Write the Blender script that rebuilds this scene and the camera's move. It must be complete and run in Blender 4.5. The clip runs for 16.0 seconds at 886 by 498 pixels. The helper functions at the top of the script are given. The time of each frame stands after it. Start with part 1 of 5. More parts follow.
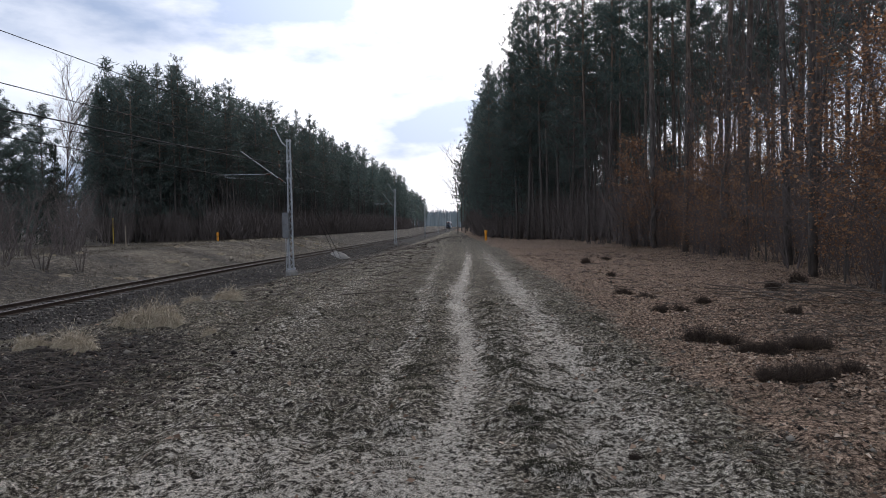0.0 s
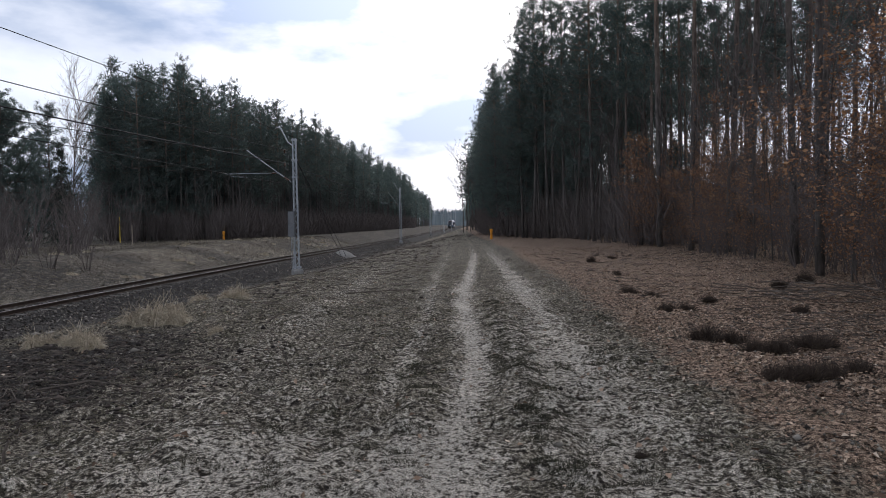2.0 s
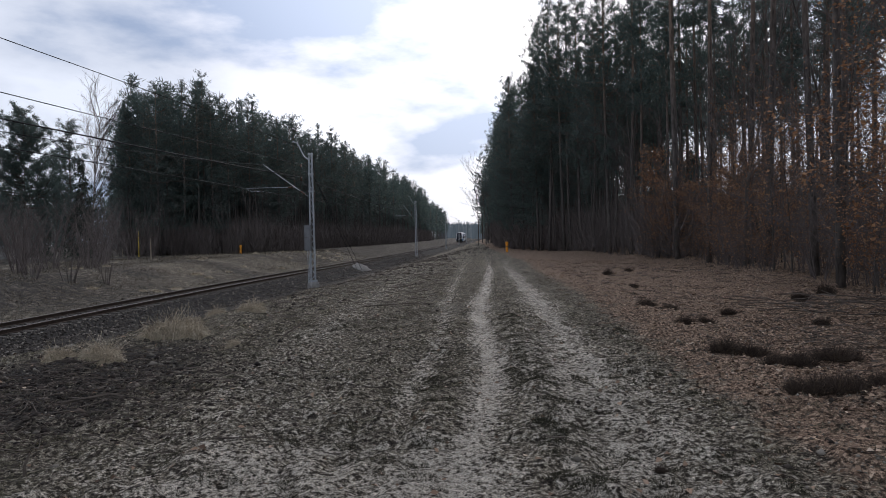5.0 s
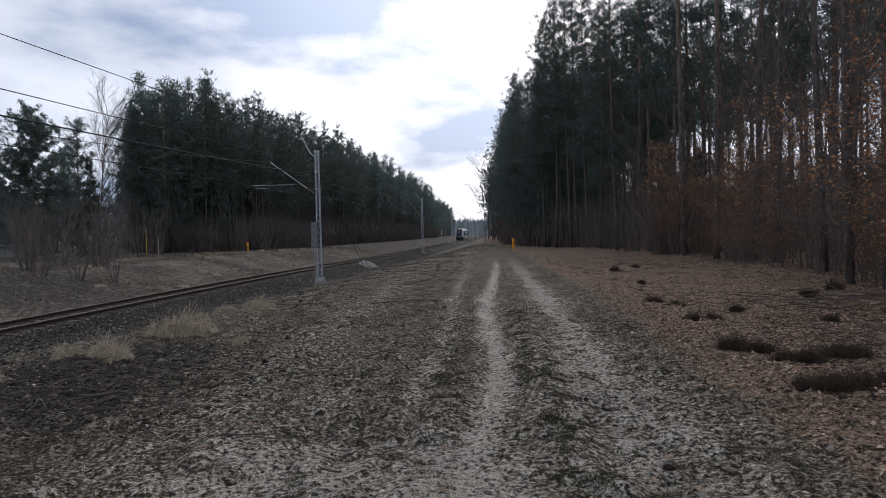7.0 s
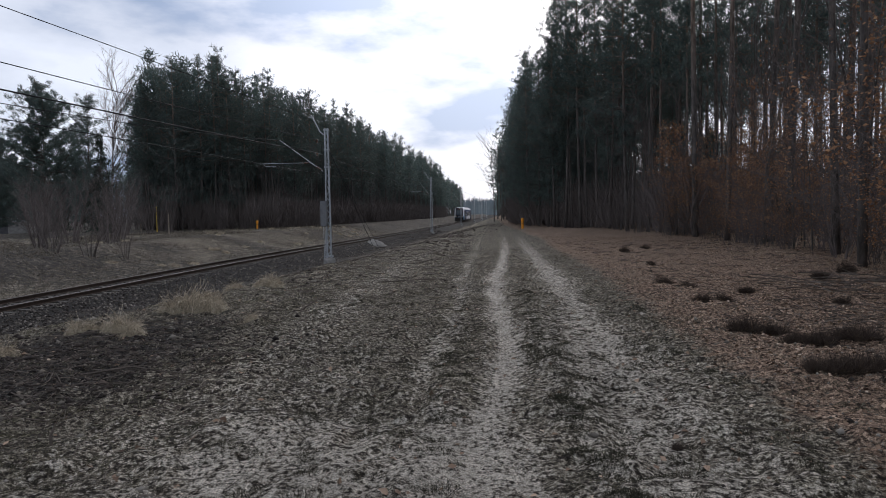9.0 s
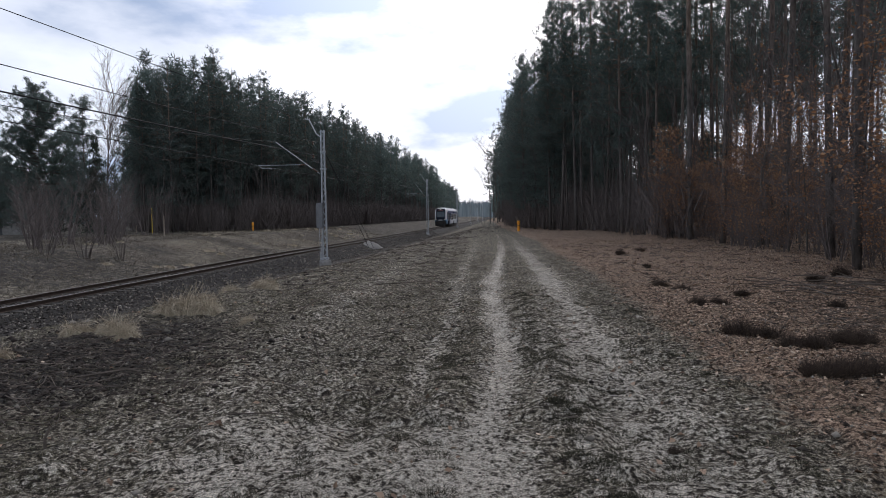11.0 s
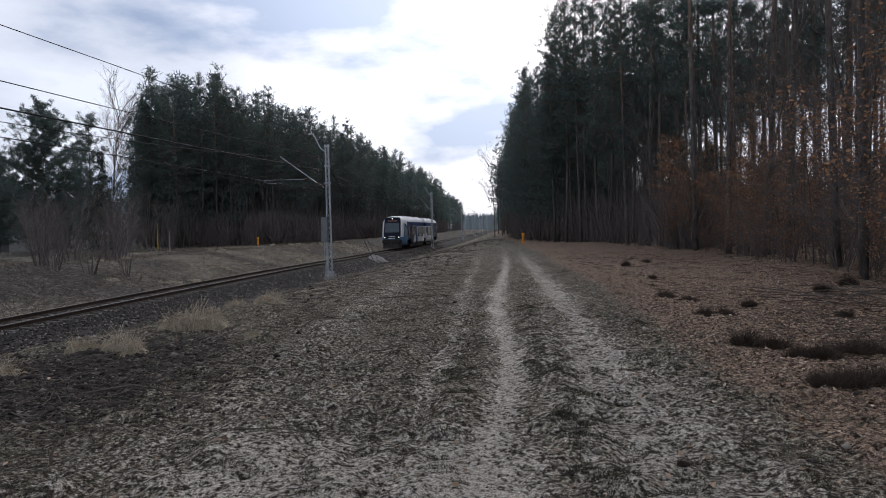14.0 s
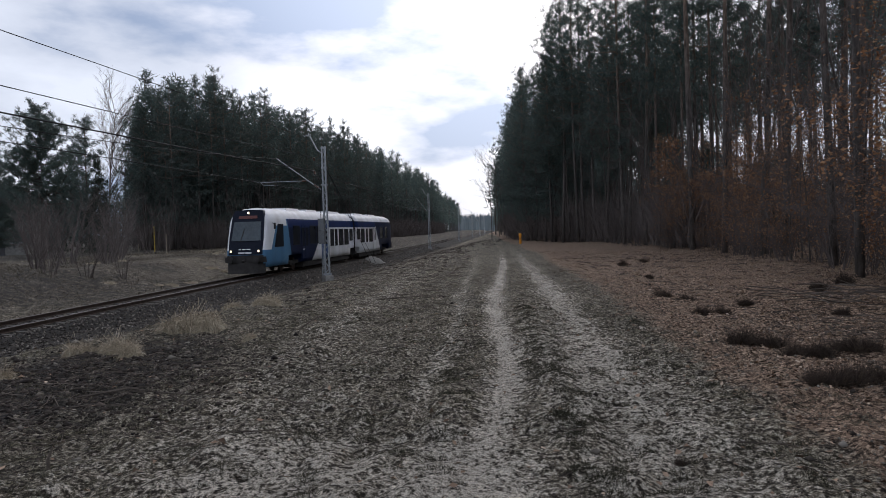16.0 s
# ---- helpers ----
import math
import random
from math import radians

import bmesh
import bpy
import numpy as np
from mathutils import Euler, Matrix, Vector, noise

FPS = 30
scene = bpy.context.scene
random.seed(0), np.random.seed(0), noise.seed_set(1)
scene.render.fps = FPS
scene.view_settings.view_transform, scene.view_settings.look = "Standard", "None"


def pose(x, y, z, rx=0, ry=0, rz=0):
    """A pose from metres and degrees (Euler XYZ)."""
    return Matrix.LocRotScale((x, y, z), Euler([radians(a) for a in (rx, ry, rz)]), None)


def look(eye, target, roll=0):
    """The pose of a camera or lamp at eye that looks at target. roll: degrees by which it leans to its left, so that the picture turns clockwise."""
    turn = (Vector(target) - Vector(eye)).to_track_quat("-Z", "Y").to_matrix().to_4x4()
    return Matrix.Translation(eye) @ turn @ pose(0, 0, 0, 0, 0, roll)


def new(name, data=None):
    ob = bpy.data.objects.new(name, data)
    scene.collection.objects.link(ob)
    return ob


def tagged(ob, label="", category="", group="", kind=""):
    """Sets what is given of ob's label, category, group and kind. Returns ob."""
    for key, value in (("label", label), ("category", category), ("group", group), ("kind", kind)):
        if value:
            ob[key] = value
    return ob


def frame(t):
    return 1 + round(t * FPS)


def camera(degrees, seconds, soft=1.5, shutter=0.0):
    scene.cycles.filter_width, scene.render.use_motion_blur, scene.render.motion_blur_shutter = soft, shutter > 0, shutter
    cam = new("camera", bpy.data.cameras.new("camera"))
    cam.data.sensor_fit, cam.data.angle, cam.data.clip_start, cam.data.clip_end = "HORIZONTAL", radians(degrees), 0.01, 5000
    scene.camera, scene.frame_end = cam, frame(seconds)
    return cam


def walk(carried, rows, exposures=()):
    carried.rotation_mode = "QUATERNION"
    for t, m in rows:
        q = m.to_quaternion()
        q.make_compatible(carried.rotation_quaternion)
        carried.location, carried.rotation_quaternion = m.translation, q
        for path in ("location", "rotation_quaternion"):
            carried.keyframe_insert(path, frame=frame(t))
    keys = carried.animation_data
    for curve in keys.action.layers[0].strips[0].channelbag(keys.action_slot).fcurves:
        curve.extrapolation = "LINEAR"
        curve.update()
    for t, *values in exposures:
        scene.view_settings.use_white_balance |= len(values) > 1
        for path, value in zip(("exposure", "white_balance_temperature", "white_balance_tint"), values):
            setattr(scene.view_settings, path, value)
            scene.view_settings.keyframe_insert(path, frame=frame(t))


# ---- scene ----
cam = camera(66.4, 16.0, 0.9)
PATH = [
    (0.0, pose(0.028, 0.001, 1.702, 87.94, 0.95, 0.55)),
    (0.5, pose(0.028, -0.003, 1.707, 88.12, 0.94, 0.29)),
    (1.0, pose(0.019, -0.001, 1.699, 88.19, 0.58, 0.42)),
    (1.5, pose(0.022, -0.010, 1.704, 88.37, 0.79, 0.43)),
    (2.0, pose(0.022, -0.007, 1.700, 87.85, 0.95, 1.00)),
    (2.5, pose(0.020, -0.007, 1.701, 88.13, 1.21, 1.89)),
    (3.0, pose(0.013, -0.007, 1.695, 87.96, 1.03, 1.50)),
    (3.5, pose(0.013, -0.008, 1.705, 88.45, 0.89, 1.17)),
    (4.0, pose(0.014, -0.007, 1.698, 88.66, 0.92, 1.40)),
    (4.5, pose(0.015, -0.008, 1.695, 88.73, 1.24, 2.05)),
    (5.0, pose(0.015, -0.007, 1.698, 88.98, 1.21, 2.30)),
    (7.5, pose(0.004, -0.001, 1.698, 88.47, 1.40, 2.94)),
    (8.0, pose(-0.005, -0.003, 1.694, 88.08, 1.40, 3.16)),
    (8.5, pose(-0.011, -0.001, 1.695, 88.09, 1.32, 3.75)),
    (9.0, pose(-0.012, 0.002, 1.696, 87.00, 0.95, 3.59)),
    (11.5, pose(-0.018, 0.008, 1.704, 87.34, 0.83, 3.24)),
    (12.0, pose(-0.019, 0.004, 1.697, 87.66, 1.03, 3.50)),
    (12.5, pose(-0.013, 0.008, 1.697, 87.84, 1.24, 3.49)),
    (13.0, pose(-0.019, 0.009, 1.705, 87.89, 1.42, 3.50)),
    (13.5, pose(-0.017, 0.005, 1.698, 88.44, 1.31, 3.64)),
    (14.0, pose(-0.017, 0.009, 1.703, 88.28, 1.33, 3.64)),
    (14.5, pose(-0.015, 0.006, 1.698, 88.41, 1.41, 3.57)),
    (15.0, pose(-0.013, 0.004, 1.698, 88.44, 1.41, 3.34)),
    (15.5, pose(-0.008, 0.004, 1.702, 88.49, 1.71, 3.28)),
    (16.0, pose(-0.012, 0.005, 1.704, 88.35, 1.69, 3.40)),
]
walk(cam, PATH, [(0, 0.18, 6600, 16), (4, 0.10, 6600, 16), (5, -0.03, 6600, 16), (9, 0.0, 6600, 16), (11.5, 0.18, 6600, 16), (12.5, 0.18, 6600, 16), (14, 0.02, 6600, 16), (16, -0.04, 6600, 16)])

# ---------------------------------------------------------------- light
world = bpy.data.worlds.new("sky")
scene.world = world
world.use_nodes = True
SUN_ELEV, SUN_AZ = 34.0, 8.0      # degrees; azimuth to the right of +y


def make_sky():
    nt = world.node_tree
    nt.nodes.clear()
    out = nt.nodes.new("ShaderNodeOutputWorld")
    bg = nt.nodes.new("ShaderNodeBackground")
    sky = nt.nodes.new("ShaderNodeTexSky")
    sky.sky_type = "NISHITA"
    sky.sun_disc = False
    sky.sun_elevation, sky.sun_rotation = radians(SUN_ELEV), radians(SUN_AZ)
    co = nt.nodes.new("ShaderNodeTexCoord")
    mp = nt.nodes.new("ShaderNodeMapping")
    mp.inputs["Scale"].default_value = (1.0, 1.0, 2.6)
    mp.inputs["Location"].default_value = (0.35, 0.2, 0.1)
    nz = nt.nodes.new("ShaderNodeTexNoise")
    nz.inputs["Scale"].default_value, nz.inputs["Detail"].default_value = 2.6, 7.0
    nz.inputs["Roughness"].default_value = 0.52
    ramp = nt.nodes.new("ShaderNodeValToRGB")
    e = ramp.color_ramp.elements
    e[0].position, e[0].color = 0.40, (3.5, 4.3, 5.6, 1)
    e[1].position, e[1].color = 0.60, (9.4, 9.6, 9.9, 1)
    m = e.new(0.49)
    m.color = (7.3, 7.6, 8.1, 1)
    mix = nt.nodes.new("ShaderNodeMix")
    mix.data_type = "RGBA"
    mix.inputs[0].default_value = 0.9
    L = nt.links.new
    L(co.outputs["Generated"], mp.inputs[0])
    L(mp.outputs[0], nz.inputs["Vector"])
    L(nz.outputs[0], ramp.inputs[0])
    L(sky.outputs[0], mix.inputs[6])
    # thin cloud is brighter towards the veiled sun
    dot = nt.nodes.new("ShaderNodeVectorMath")
    dot.operation = "DOT_PRODUCT"
    a_, e_ = radians(SUN_AZ), radians(SUN_ELEV)
    dot.inputs[1].default_value = (math.sin(a_) * math.cos(e_), math.cos(a_) * math.cos(e_), math.sin(e_))
    L(co.outputs["Generated"], dot.inputs[0])
    rng_ = nt.nodes.new("ShaderNodeMapRange")
    rng_.interpolation_type = "SMOOTHSTEP"
    for k_, v_ in zip(("From Min", "From Max", "To Min", "To Max"), (0.79, 0.965, 0.0, 1.0)):
        rng_.inputs[k_].default_value = v_
    L(dot.outputs["Value"], rng_.inputs["Value"])
    sc = nt.nodes.new("ShaderNodeVectorMath")
    sc.operation = "MULTIPLY"
    L(ramp.outputs[0], sc.inputs[0])
    away = nt.nodes.new("ShaderNodeMix")
    away.data_type = "RGBA"
    away.inputs[6].default_value, away.inputs[7].default_value = (0.80, 0.87, 0.95, 1), (1.80, 1.78, 1.74, 1)
    L(rng_.outputs[0], away.inputs[0])
    L(away.outputs[2], sc.inputs[1])
    L(sc.outputs[0], mix.inputs[7])
    L(mix.outputs[2], bg.inputs[0])
    bg.inputs[1].default_value = 0.115
    L(bg.outputs[0], out.inputs[0])


make_sky()
sun = new("sun", bpy.data.lights.new("sun", "SUN"))
sun.data.energy, sun.data.angle, sun.data.color = 0.7, radians(14), (1.0, 0.96, 0.9)
az, el = radians(SUN_AZ), radians(SUN_ELEV)
sun.matrix_world = look((0, 0, 60), Vector((0, 0, 60)) - Vector((math.sin(az) * math.cos(el), math.cos(az) * math.cos(el), math.sin(el))))


# ---------------------------------------------------------------- materials
def nodes(name, rough=0.8, metal=0.0, spec=0.3):
    mat = bpy.data.materials.new(name)
    mat.use_nodes = True
    nt = mat.node_tree
    b = nt.nodes["Principled BSDF"]
    b.inputs["Roughness"].default_value, b.inputs["Metallic"].default_value = rough, metal
    b.inputs["Specular IOR Level"].default_value = spec
    return mat, nt, b


def noise_node(nt, scale, detail=4, coord="Object", stretch=None, rough=0.55):
    co = nt.nodes.new("ShaderNodeTexCoord")
    n = nt.nodes.new("ShaderNodeTexNoise")
    n.inputs["Scale"].default_value, n.inputs["Detail"].default_value, n.inputs["Roughness"].default_value = scale, detail, rough
    v = co.outputs[coord]
    if stretch:
        mp = nt.nodes.new("ShaderNodeMapping")
        mp.inputs["Scale"].default_value = stretch
        nt.links.new(v, mp.inputs[0])
        v = mp.outputs[0]
    nt.links.new(v, n.inputs["Vector"])
    return n.outputs[0]


def ramp_node(nt, fac, stops):
    r = nt.nodes.new("ShaderNodeValToRGB")
    els = r.color_ramp.elements
    for i, (p, c) in enumerate(stops):
        el_ = els[i] if i < 2 else els.new(p)
        el_.position, el_.color = p, (*c, 1)
    nt.links.new(fac, r.inputs[0])
    return r.outputs[0]


def mix_node(nt, fac, a, b, blend="MIX"):
    m = nt.nodes.new("ShaderNodeMix")
    m.data_type, m.blend_type = "RGBA", blend
    for sock, v in ((m.inputs[0], fac), (m.inputs[6], a), (m.inputs[7], b)):
        if isinstance(v, (int, float)):
            sock.default_value = v
        elif isinstance(v, tuple):
            sock.default_value = (*v, 1)
        else:
            nt.links.new(v, sock)
    return m.outputs[2]


def calc(nt, op, a, b=0.0, clamp=False):
    m = nt.nodes.new("ShaderNodeMath")
    m.operation, m.use_clamp = op, clamp
    for sock, v in zip(m.inputs, (a, b)):
        if isinstance(v, (int, float)):
            sock.default_value = v
        else:
            nt.links.new(v, sock)
    return m.outputs[0]


def bump_node(nt, b, height, strength=0.5, dist=0.02):
    n = nt.nodes.new("ShaderNodeBump")
    n.inputs["Strength"].default_value, n.inputs["Distance"].default_value = strength, dist
    nt.links.new(height, n.inputs["Height"])
    nt.links.new(n.outputs[0], b.inputs["Normal"])


def varied(name, dark, light, scale=6, rough=0.8, metal=0.0, spread=0.0, island=0.0, bump=0.3, dist=0.01, stretch=None, fine=None, spec=0.3):
    """A surface between two colours: broad stains and fine grain, varied from object to object or from piece to piece."""
    mat, nt, b = nodes(name, rough, metal, spec)
    n1 = noise_node(nt, scale, 5, stretch=stretch)
    n2 = noise_node(nt, fine or scale * 9, 3, stretch=stretch)
    f = calc(nt, "ADD", calc(nt, "MULTIPLY", n1, 0.65), calc(nt, "MULTIPLY", n2, 0.35))
    col = ramp_node(nt, f, [(0.32, dark), (0.66, light)])
    if spread:
        oi = nt.nodes.new("ShaderNodeObjectInfo")
        k = calc(nt, "ADD", calc(nt, "MULTIPLY", oi.outputs["Random"], spread), 1 - spread / 2)
        hs = nt.nodes.new("ShaderNodeHueSaturation")
        nt.links.new(k, hs.inputs["Value"])
        nt.links.new(col, hs.inputs["Color"])
        col = hs.outputs[0]
    if island:
        g = nt.nodes.new("ShaderNodeNewGeometry")
        k = calc(nt, "ADD", calc(nt, "MULTIPLY", g.outputs["Random Per Island"], island), 1 - island / 2)
        hs = nt.nodes.new("ShaderNodeHueSaturation")
        nt.links.new(k, hs.inputs["Value"])
        nt.links.new(col, hs.inputs["Color"])
        col = hs.outputs[0]
    nt.links.new(col, b.inputs["Base Color"])
    if bump:
        bump_node(nt, b, n2, bump, dist)
    return mat


def islands(name, stops, rough=0.8, spec=0.2, value=0.5, through_light=0.0):
    """Many small pieces: each takes a colour of its own from the ramp."""
    mat, nt, b = nodes(name, rough, 0, spec)
    g = nt.nodes.new("ShaderNodeNewGeometry")
    col = ramp_node(nt, g.outputs["Random Per Island"], stops)
    n = noise_node(nt, 0.6, 3)
    hs = nt.nodes.new("ShaderNodeHueSaturation")
    nt.links.new(calc(nt, "ADD", calc(nt, "MULTIPLY", n, value), 1 - value / 2), hs.inputs["Value"])
    nt.links.new(col, hs.inputs["Color"])
    nt.links.new(hs.outputs[0], b.inputs["Base Color"])
    if through_light:
        tr = nt.nodes.new("ShaderNodeBsdfTranslucent")
        ms = nt.nodes.new("ShaderNodeMixShader")
        ms.inputs[0].default_value = through_light
        nt.links.new(hs.outputs[0], tr.inputs[0])
        nt.links.new(b.outputs[0], ms.inputs[1])
        nt.links.new(tr.outputs[0], ms.inputs[2])
        nt.links.new(ms.outputs[0], nt.nodes["Material Output"].inputs[0])
    return mat


def ground_material():
    mat, nt, b = nodes("soil", 0.95, 0, 0.15)
    at = nt.nodes.new("ShaderNodeAttribute")
    at.attribute_name = "cover"
    sep = nt.nodes.new("ShaderNodeSeparateColor")
    nt.links.new(at.outputs["Color"], sep.inputs[0])
    sand, litter, dark = sep.outputs
    n_big, n_mid = noise_node(nt, 0.55, 5), noise_node(nt, 3.2, 6, rough=0.65)
    n_patch, n_fine, n_grain = noise_node(nt, 6.5, 8, rough=0.72), noise_node(nt, 21, 8, rough=0.75), noise_node(nt, 80, 4, rough=0.8)
    # short trampled turf: pale dead blades, olive moss, and dark earth between them
    pale = ramp_node(nt, n_fine, [(0.43, (0.028, 0.022, 0.017)), (0.50, (0.150, 0.130, 0.102)), (0.57, (0.36, 0.325, 0.265))])
    moss = ramp_node(nt, n_fine, [(0.44, (0.018, 0.015, 0.010)), (0.57, (0.150, 0.136, 0.088))])
    earth = ramp_node(nt, n_fine, [(0.42, (0.012, 0.009, 0.007)), (0.58, (0.088, 0.068, 0.053))])
    base = mix_node(nt, calc(nt, "MULTIPLY", calc(nt, "SUBTRACT", n_mid, 0.46), 7.0, True), pale, moss)
    base = mix_node(nt, calc(nt, "MULTIPLY", calc(nt, "SUBTRACT", n_patch, 0.53), 14.0, True), base, earth)
    # pale dry sand, worn through in patches
    sandc = ramp_node(nt, n_fine, [(0.40, (0.13, 0.110, 0.090)), (0.47, (0.40, 0.360, 0.310)), (0.60, (0.60, 0.555, 0.490))])
    f = calc(nt, "ADD", sand, calc(nt, "MULTIPLY", calc(nt, "SUBTRACT", n_mid, 0.5), 1.2))
    f = calc(nt, "ADD", f, calc(nt, "MULTIPLY", calc(nt, "SUBTRACT", n_patch, 0.5), 1.3))
    f = calc(nt, "ADD", f, calc(nt, "MULTIPLY", calc(nt, "SUBTRACT", n_fine, 0.5), 2.8))
    f = calc(nt, "MULTIPLY", calc(nt, "SUBTRACT", f, 0.36), 2.8, True)
    col = mix_node(nt, f, base, sandc)
    # brown needle and leaf litter
    lit = ramp_node(nt, n_fine, [(0.42, (0.032, 0.021, 0.016)), (0.50, (0.200, 0.134, 0.096)), (0.59, (0.44, 0.322, 0.240))])
    lit = mix_node(nt, calc(nt, "MULTIPLY", calc(nt, "SUBTRACT", n_patch, 0.54), 12.0, True), lit, earth)
    g = calc(nt, "ADD", litter, calc(nt, "MULTIPLY", calc(nt, "SUBTRACT", n_mid, 0.5), 1.2))
    g = calc(nt, "MULTIPLY", calc(nt, "SUBTRACT", g, 0.34), 3.0, True)
    col = mix_node(nt, g, col, lit)
    # dark churned earth and grit by the line
    drk = ramp_node(nt, n_fine, [(0.40, (0.013, 0.011, 0.010)), (0.52, (0.045, 0.040, 0.036)), (0.64, (0.100, 0.090, 0.080))])
    h = calc(nt, "ADD", dark, calc(nt, "MULTIPLY", calc(nt, "SUBTRACT", n_mid, 0.5), 1.3))
    h = calc(nt, "MULTIPLY", calc(nt, "SUBTRACT", h, 0.36), 3.0, True)
    col = mix_node(nt, h, col, drk)
    tint = ramp_node(nt, n_big, [(0.3, (0.80, 0.80, 0.78)), (0.7, (1.12, 1.10, 1.06))])
    col = mix_node(nt, 1.0, col, tint, "MULTIPLY")
    grain = ramp_node(nt, n_grain, [(0.39, (0.30, 0.30, 0.30)), (0.60, (1.70, 1.70, 1.70))])
    col = mix_node(nt, 1.0, col, grain, "MULTIPLY")
    nt.links.new(col, b.inputs["Base Color"])
    hgt = calc(nt, "ADD", n_fine, calc(nt, "MULTIPLY", n_grain, 0.5))
    bump_node(nt, b, hgt, 1.0, 0.05)
    return mat


def bark_material():
    """Pine bark: grey-brown plates below, flaking orange towards the top."""
    mat, nt, b = nodes("pine_bark", 0.9, 0, 0.15)
    n = noise_node(nt, 7, 5, stretch=(1, 1, 0.25), rough=0.65)
    low = ramp_node(nt, n, [(0.35, (0.045, 0.040, 0.037)), (0.65, (0.125, 0.110, 0.100))])
    top = ramp_node(nt, n, [(0.35, (0.090, 0.068, 0.054)), (0.65, (0.240, 0.178, 0.138))])
    co = nt.nodes.new("ShaderNodeTexCoord")
    sp = nt.nodes.new("ShaderNodeSeparateXYZ")
    nt.links.new(co.outputs["Object"], sp.inputs[0])
    f = calc(nt, "MULTIPLY", calc(nt, "SUBTRACT", sp.outputs[2], 8.0), 0.16, True)
    nt.links.new(mix_node(nt, f, low, top), b.inputs["Base Color"])
    bump_node(nt, b, n, 0.8, 0.03)
    return mat


M_SOIL = ground_material()
M_BARK = bark_material()
M_NEEDLE = islands("pine_needles", [(0.0, (0.052, 0.078, 0.074)), (0.5, (0.085, 0.118, 0.108)), (1.0, (0.130, 0.162, 0.135))], 0.55, 0.4, 0.6, 0.55)
M_SPRUCE = islands("spruce_needles", [(0.0, (0.012, 0.022, 0.014)), (1.0, (0.030, 0.046, 0.028))], 0.65, 0.3, 0.6)
M_TWIG = varied("bare_twigs", (0.062, 0.051, 0.047), (0.160, 0.132, 0.120), 3, 0.85, spread=0.35, bump=0)
M_DARKBARK = varied("grey_bark", (0.035, 0.030, 0.027), (0.12, 0.105, 0.093), 4, 0.9, spread=0.4, bump=0.6, dist=0.02, stretch=(1, 1, 0.3))
M_BIRCH = varied("birch_bark", (0.14, 0.128, 0.115), (0.38, 0.355, 0.33), 3, 0.75, bump=0.2, stretch=(0.6, 0.6, 2.0))
M_BEECH = islands("withered_leaves", [(0.0, (0.12, 0.062, 0.036)), (0.5, (0.26, 0.135, 0.072)), (1.0, (0.44, 0.26, 0.145))], 0.75, 0.2, 0.5, 0.4)
M_LITTER = islands("fallen_leaves", [(0.0, (0.070, 0.042, 0.028)), (0.55, (0.22, 0.145, 0.098)), (0.88, (0.38, 0.27, 0.19)), (1.0, (0.52, 0.42, 0.32))], 0.8, 0.2, 0.3)
M_GRASS = islands("short_turf", [(0.0, (0.044, 0.041, 0.027)), (0.5, (0.112, 0.098, 0.066)), (1.0, (0.225, 0.200, 0.145))], 0.85, 0.15, 0.5)
M_FIBRE = islands("dead_fibres", [(0.0, (0.035, 0.028, 0.021)), (0.5, (0.105, 0.088, 0.064)), (1.0, (0.24, 0.205, 0.155))], 0.85, 0.15, 0.5)
M_MOSS = islands("dark_moss", [(0.0, (0.020, 0.019, 0.013)), (0.6, (0.048, 0.046, 0.030)), (1.0, (0.11, 0.10, 0.07))], 0.9, 0.1, 0.4)
M_STRAW = islands("dry_straw", [(0.0, (0.22, 0.175, 0.12)), (0.5, (0.38, 0.315, 0.225)), (1.0, (0.55, 0.475, 0.36))], 0.8, 0.2, 0.3)
M_HEATHER = islands("heather", [(0.0, (0.024, 0.017, 0.014)), (0.6, (0.058, 0.042, 0.033)), (1.0, (0.130, 0.097, 0.072))], 0.85, 0.15, 0.4)
M_STONE = islands("ballast_stone", [(0.0, (0.018, 0.015, 0.013)), (0.6, (0.075, 0.064, 0.056)), (0.9, (0.17, 0.15, 0.13)), (1.0, (0.28, 0.25, 0.22))], 0.9, 0.2, 0.4)
M_CLOD = islands("earth_clods", [(0.0, (0.026, 0.021, 0.018)), (0.5, (0.075, 0.064, 0.053)), (1.0, (0.26, 0.235, 0.20))], 0.95, 0.1, 0.4)
M_DARKCLOD = islands("damp_clods", [(0.0, (0.012, 0.009, 0.008)), (0.6, (0.040, 0.030, 0.025)), (0.92, (0.085, 0.066, 0.055)), (1.0, (0.20, 0.17, 0.14))], 0.9, 0.2, 0.4)
M_STICK = varied("dead_wood", (0.035, 0.027, 0.022), (0.135, 0.11, 0.09), 5, 0.9, island=0.6, bump=0)
M_RAIL = varied("rail_rust", (0.030, 0.019, 0.014), (0.070, 0.048, 0.036), 9, 0.75, 0.2, bump=0.2)
M_RAILTOP = varied("rail_steel", (0.09, 0.08, 0.08), (0.17, 0.155, 0.15), 9, 0.55, 0.6, bump=0)
M_SLEEPER = varied("sleeper_concrete", (0.050, 0.045, 0.040), (0.130, 0.120, 0.108), 3, 0.9, spread=0.3, bump=0.3)
M_BED = varied("ballast_bed", (0.010, 0.009, 0.008), (0.036, 0.032, 0.028), 9, 0.95, bump=0.9, dist=0.05, fine=30)
M_STEEL = varied("galvanised_steel", (0.24, 0.26, 0.28), (0.44, 0.46, 0.48), 2.5, 0.55, 0.35, bump=0.1)
M_DARKSTEEL = varied("dark_steel", (0.045, 0.045, 0.048), (0.12, 0.12, 0.125), 3, 0.6, 0.4, bump=0.1)
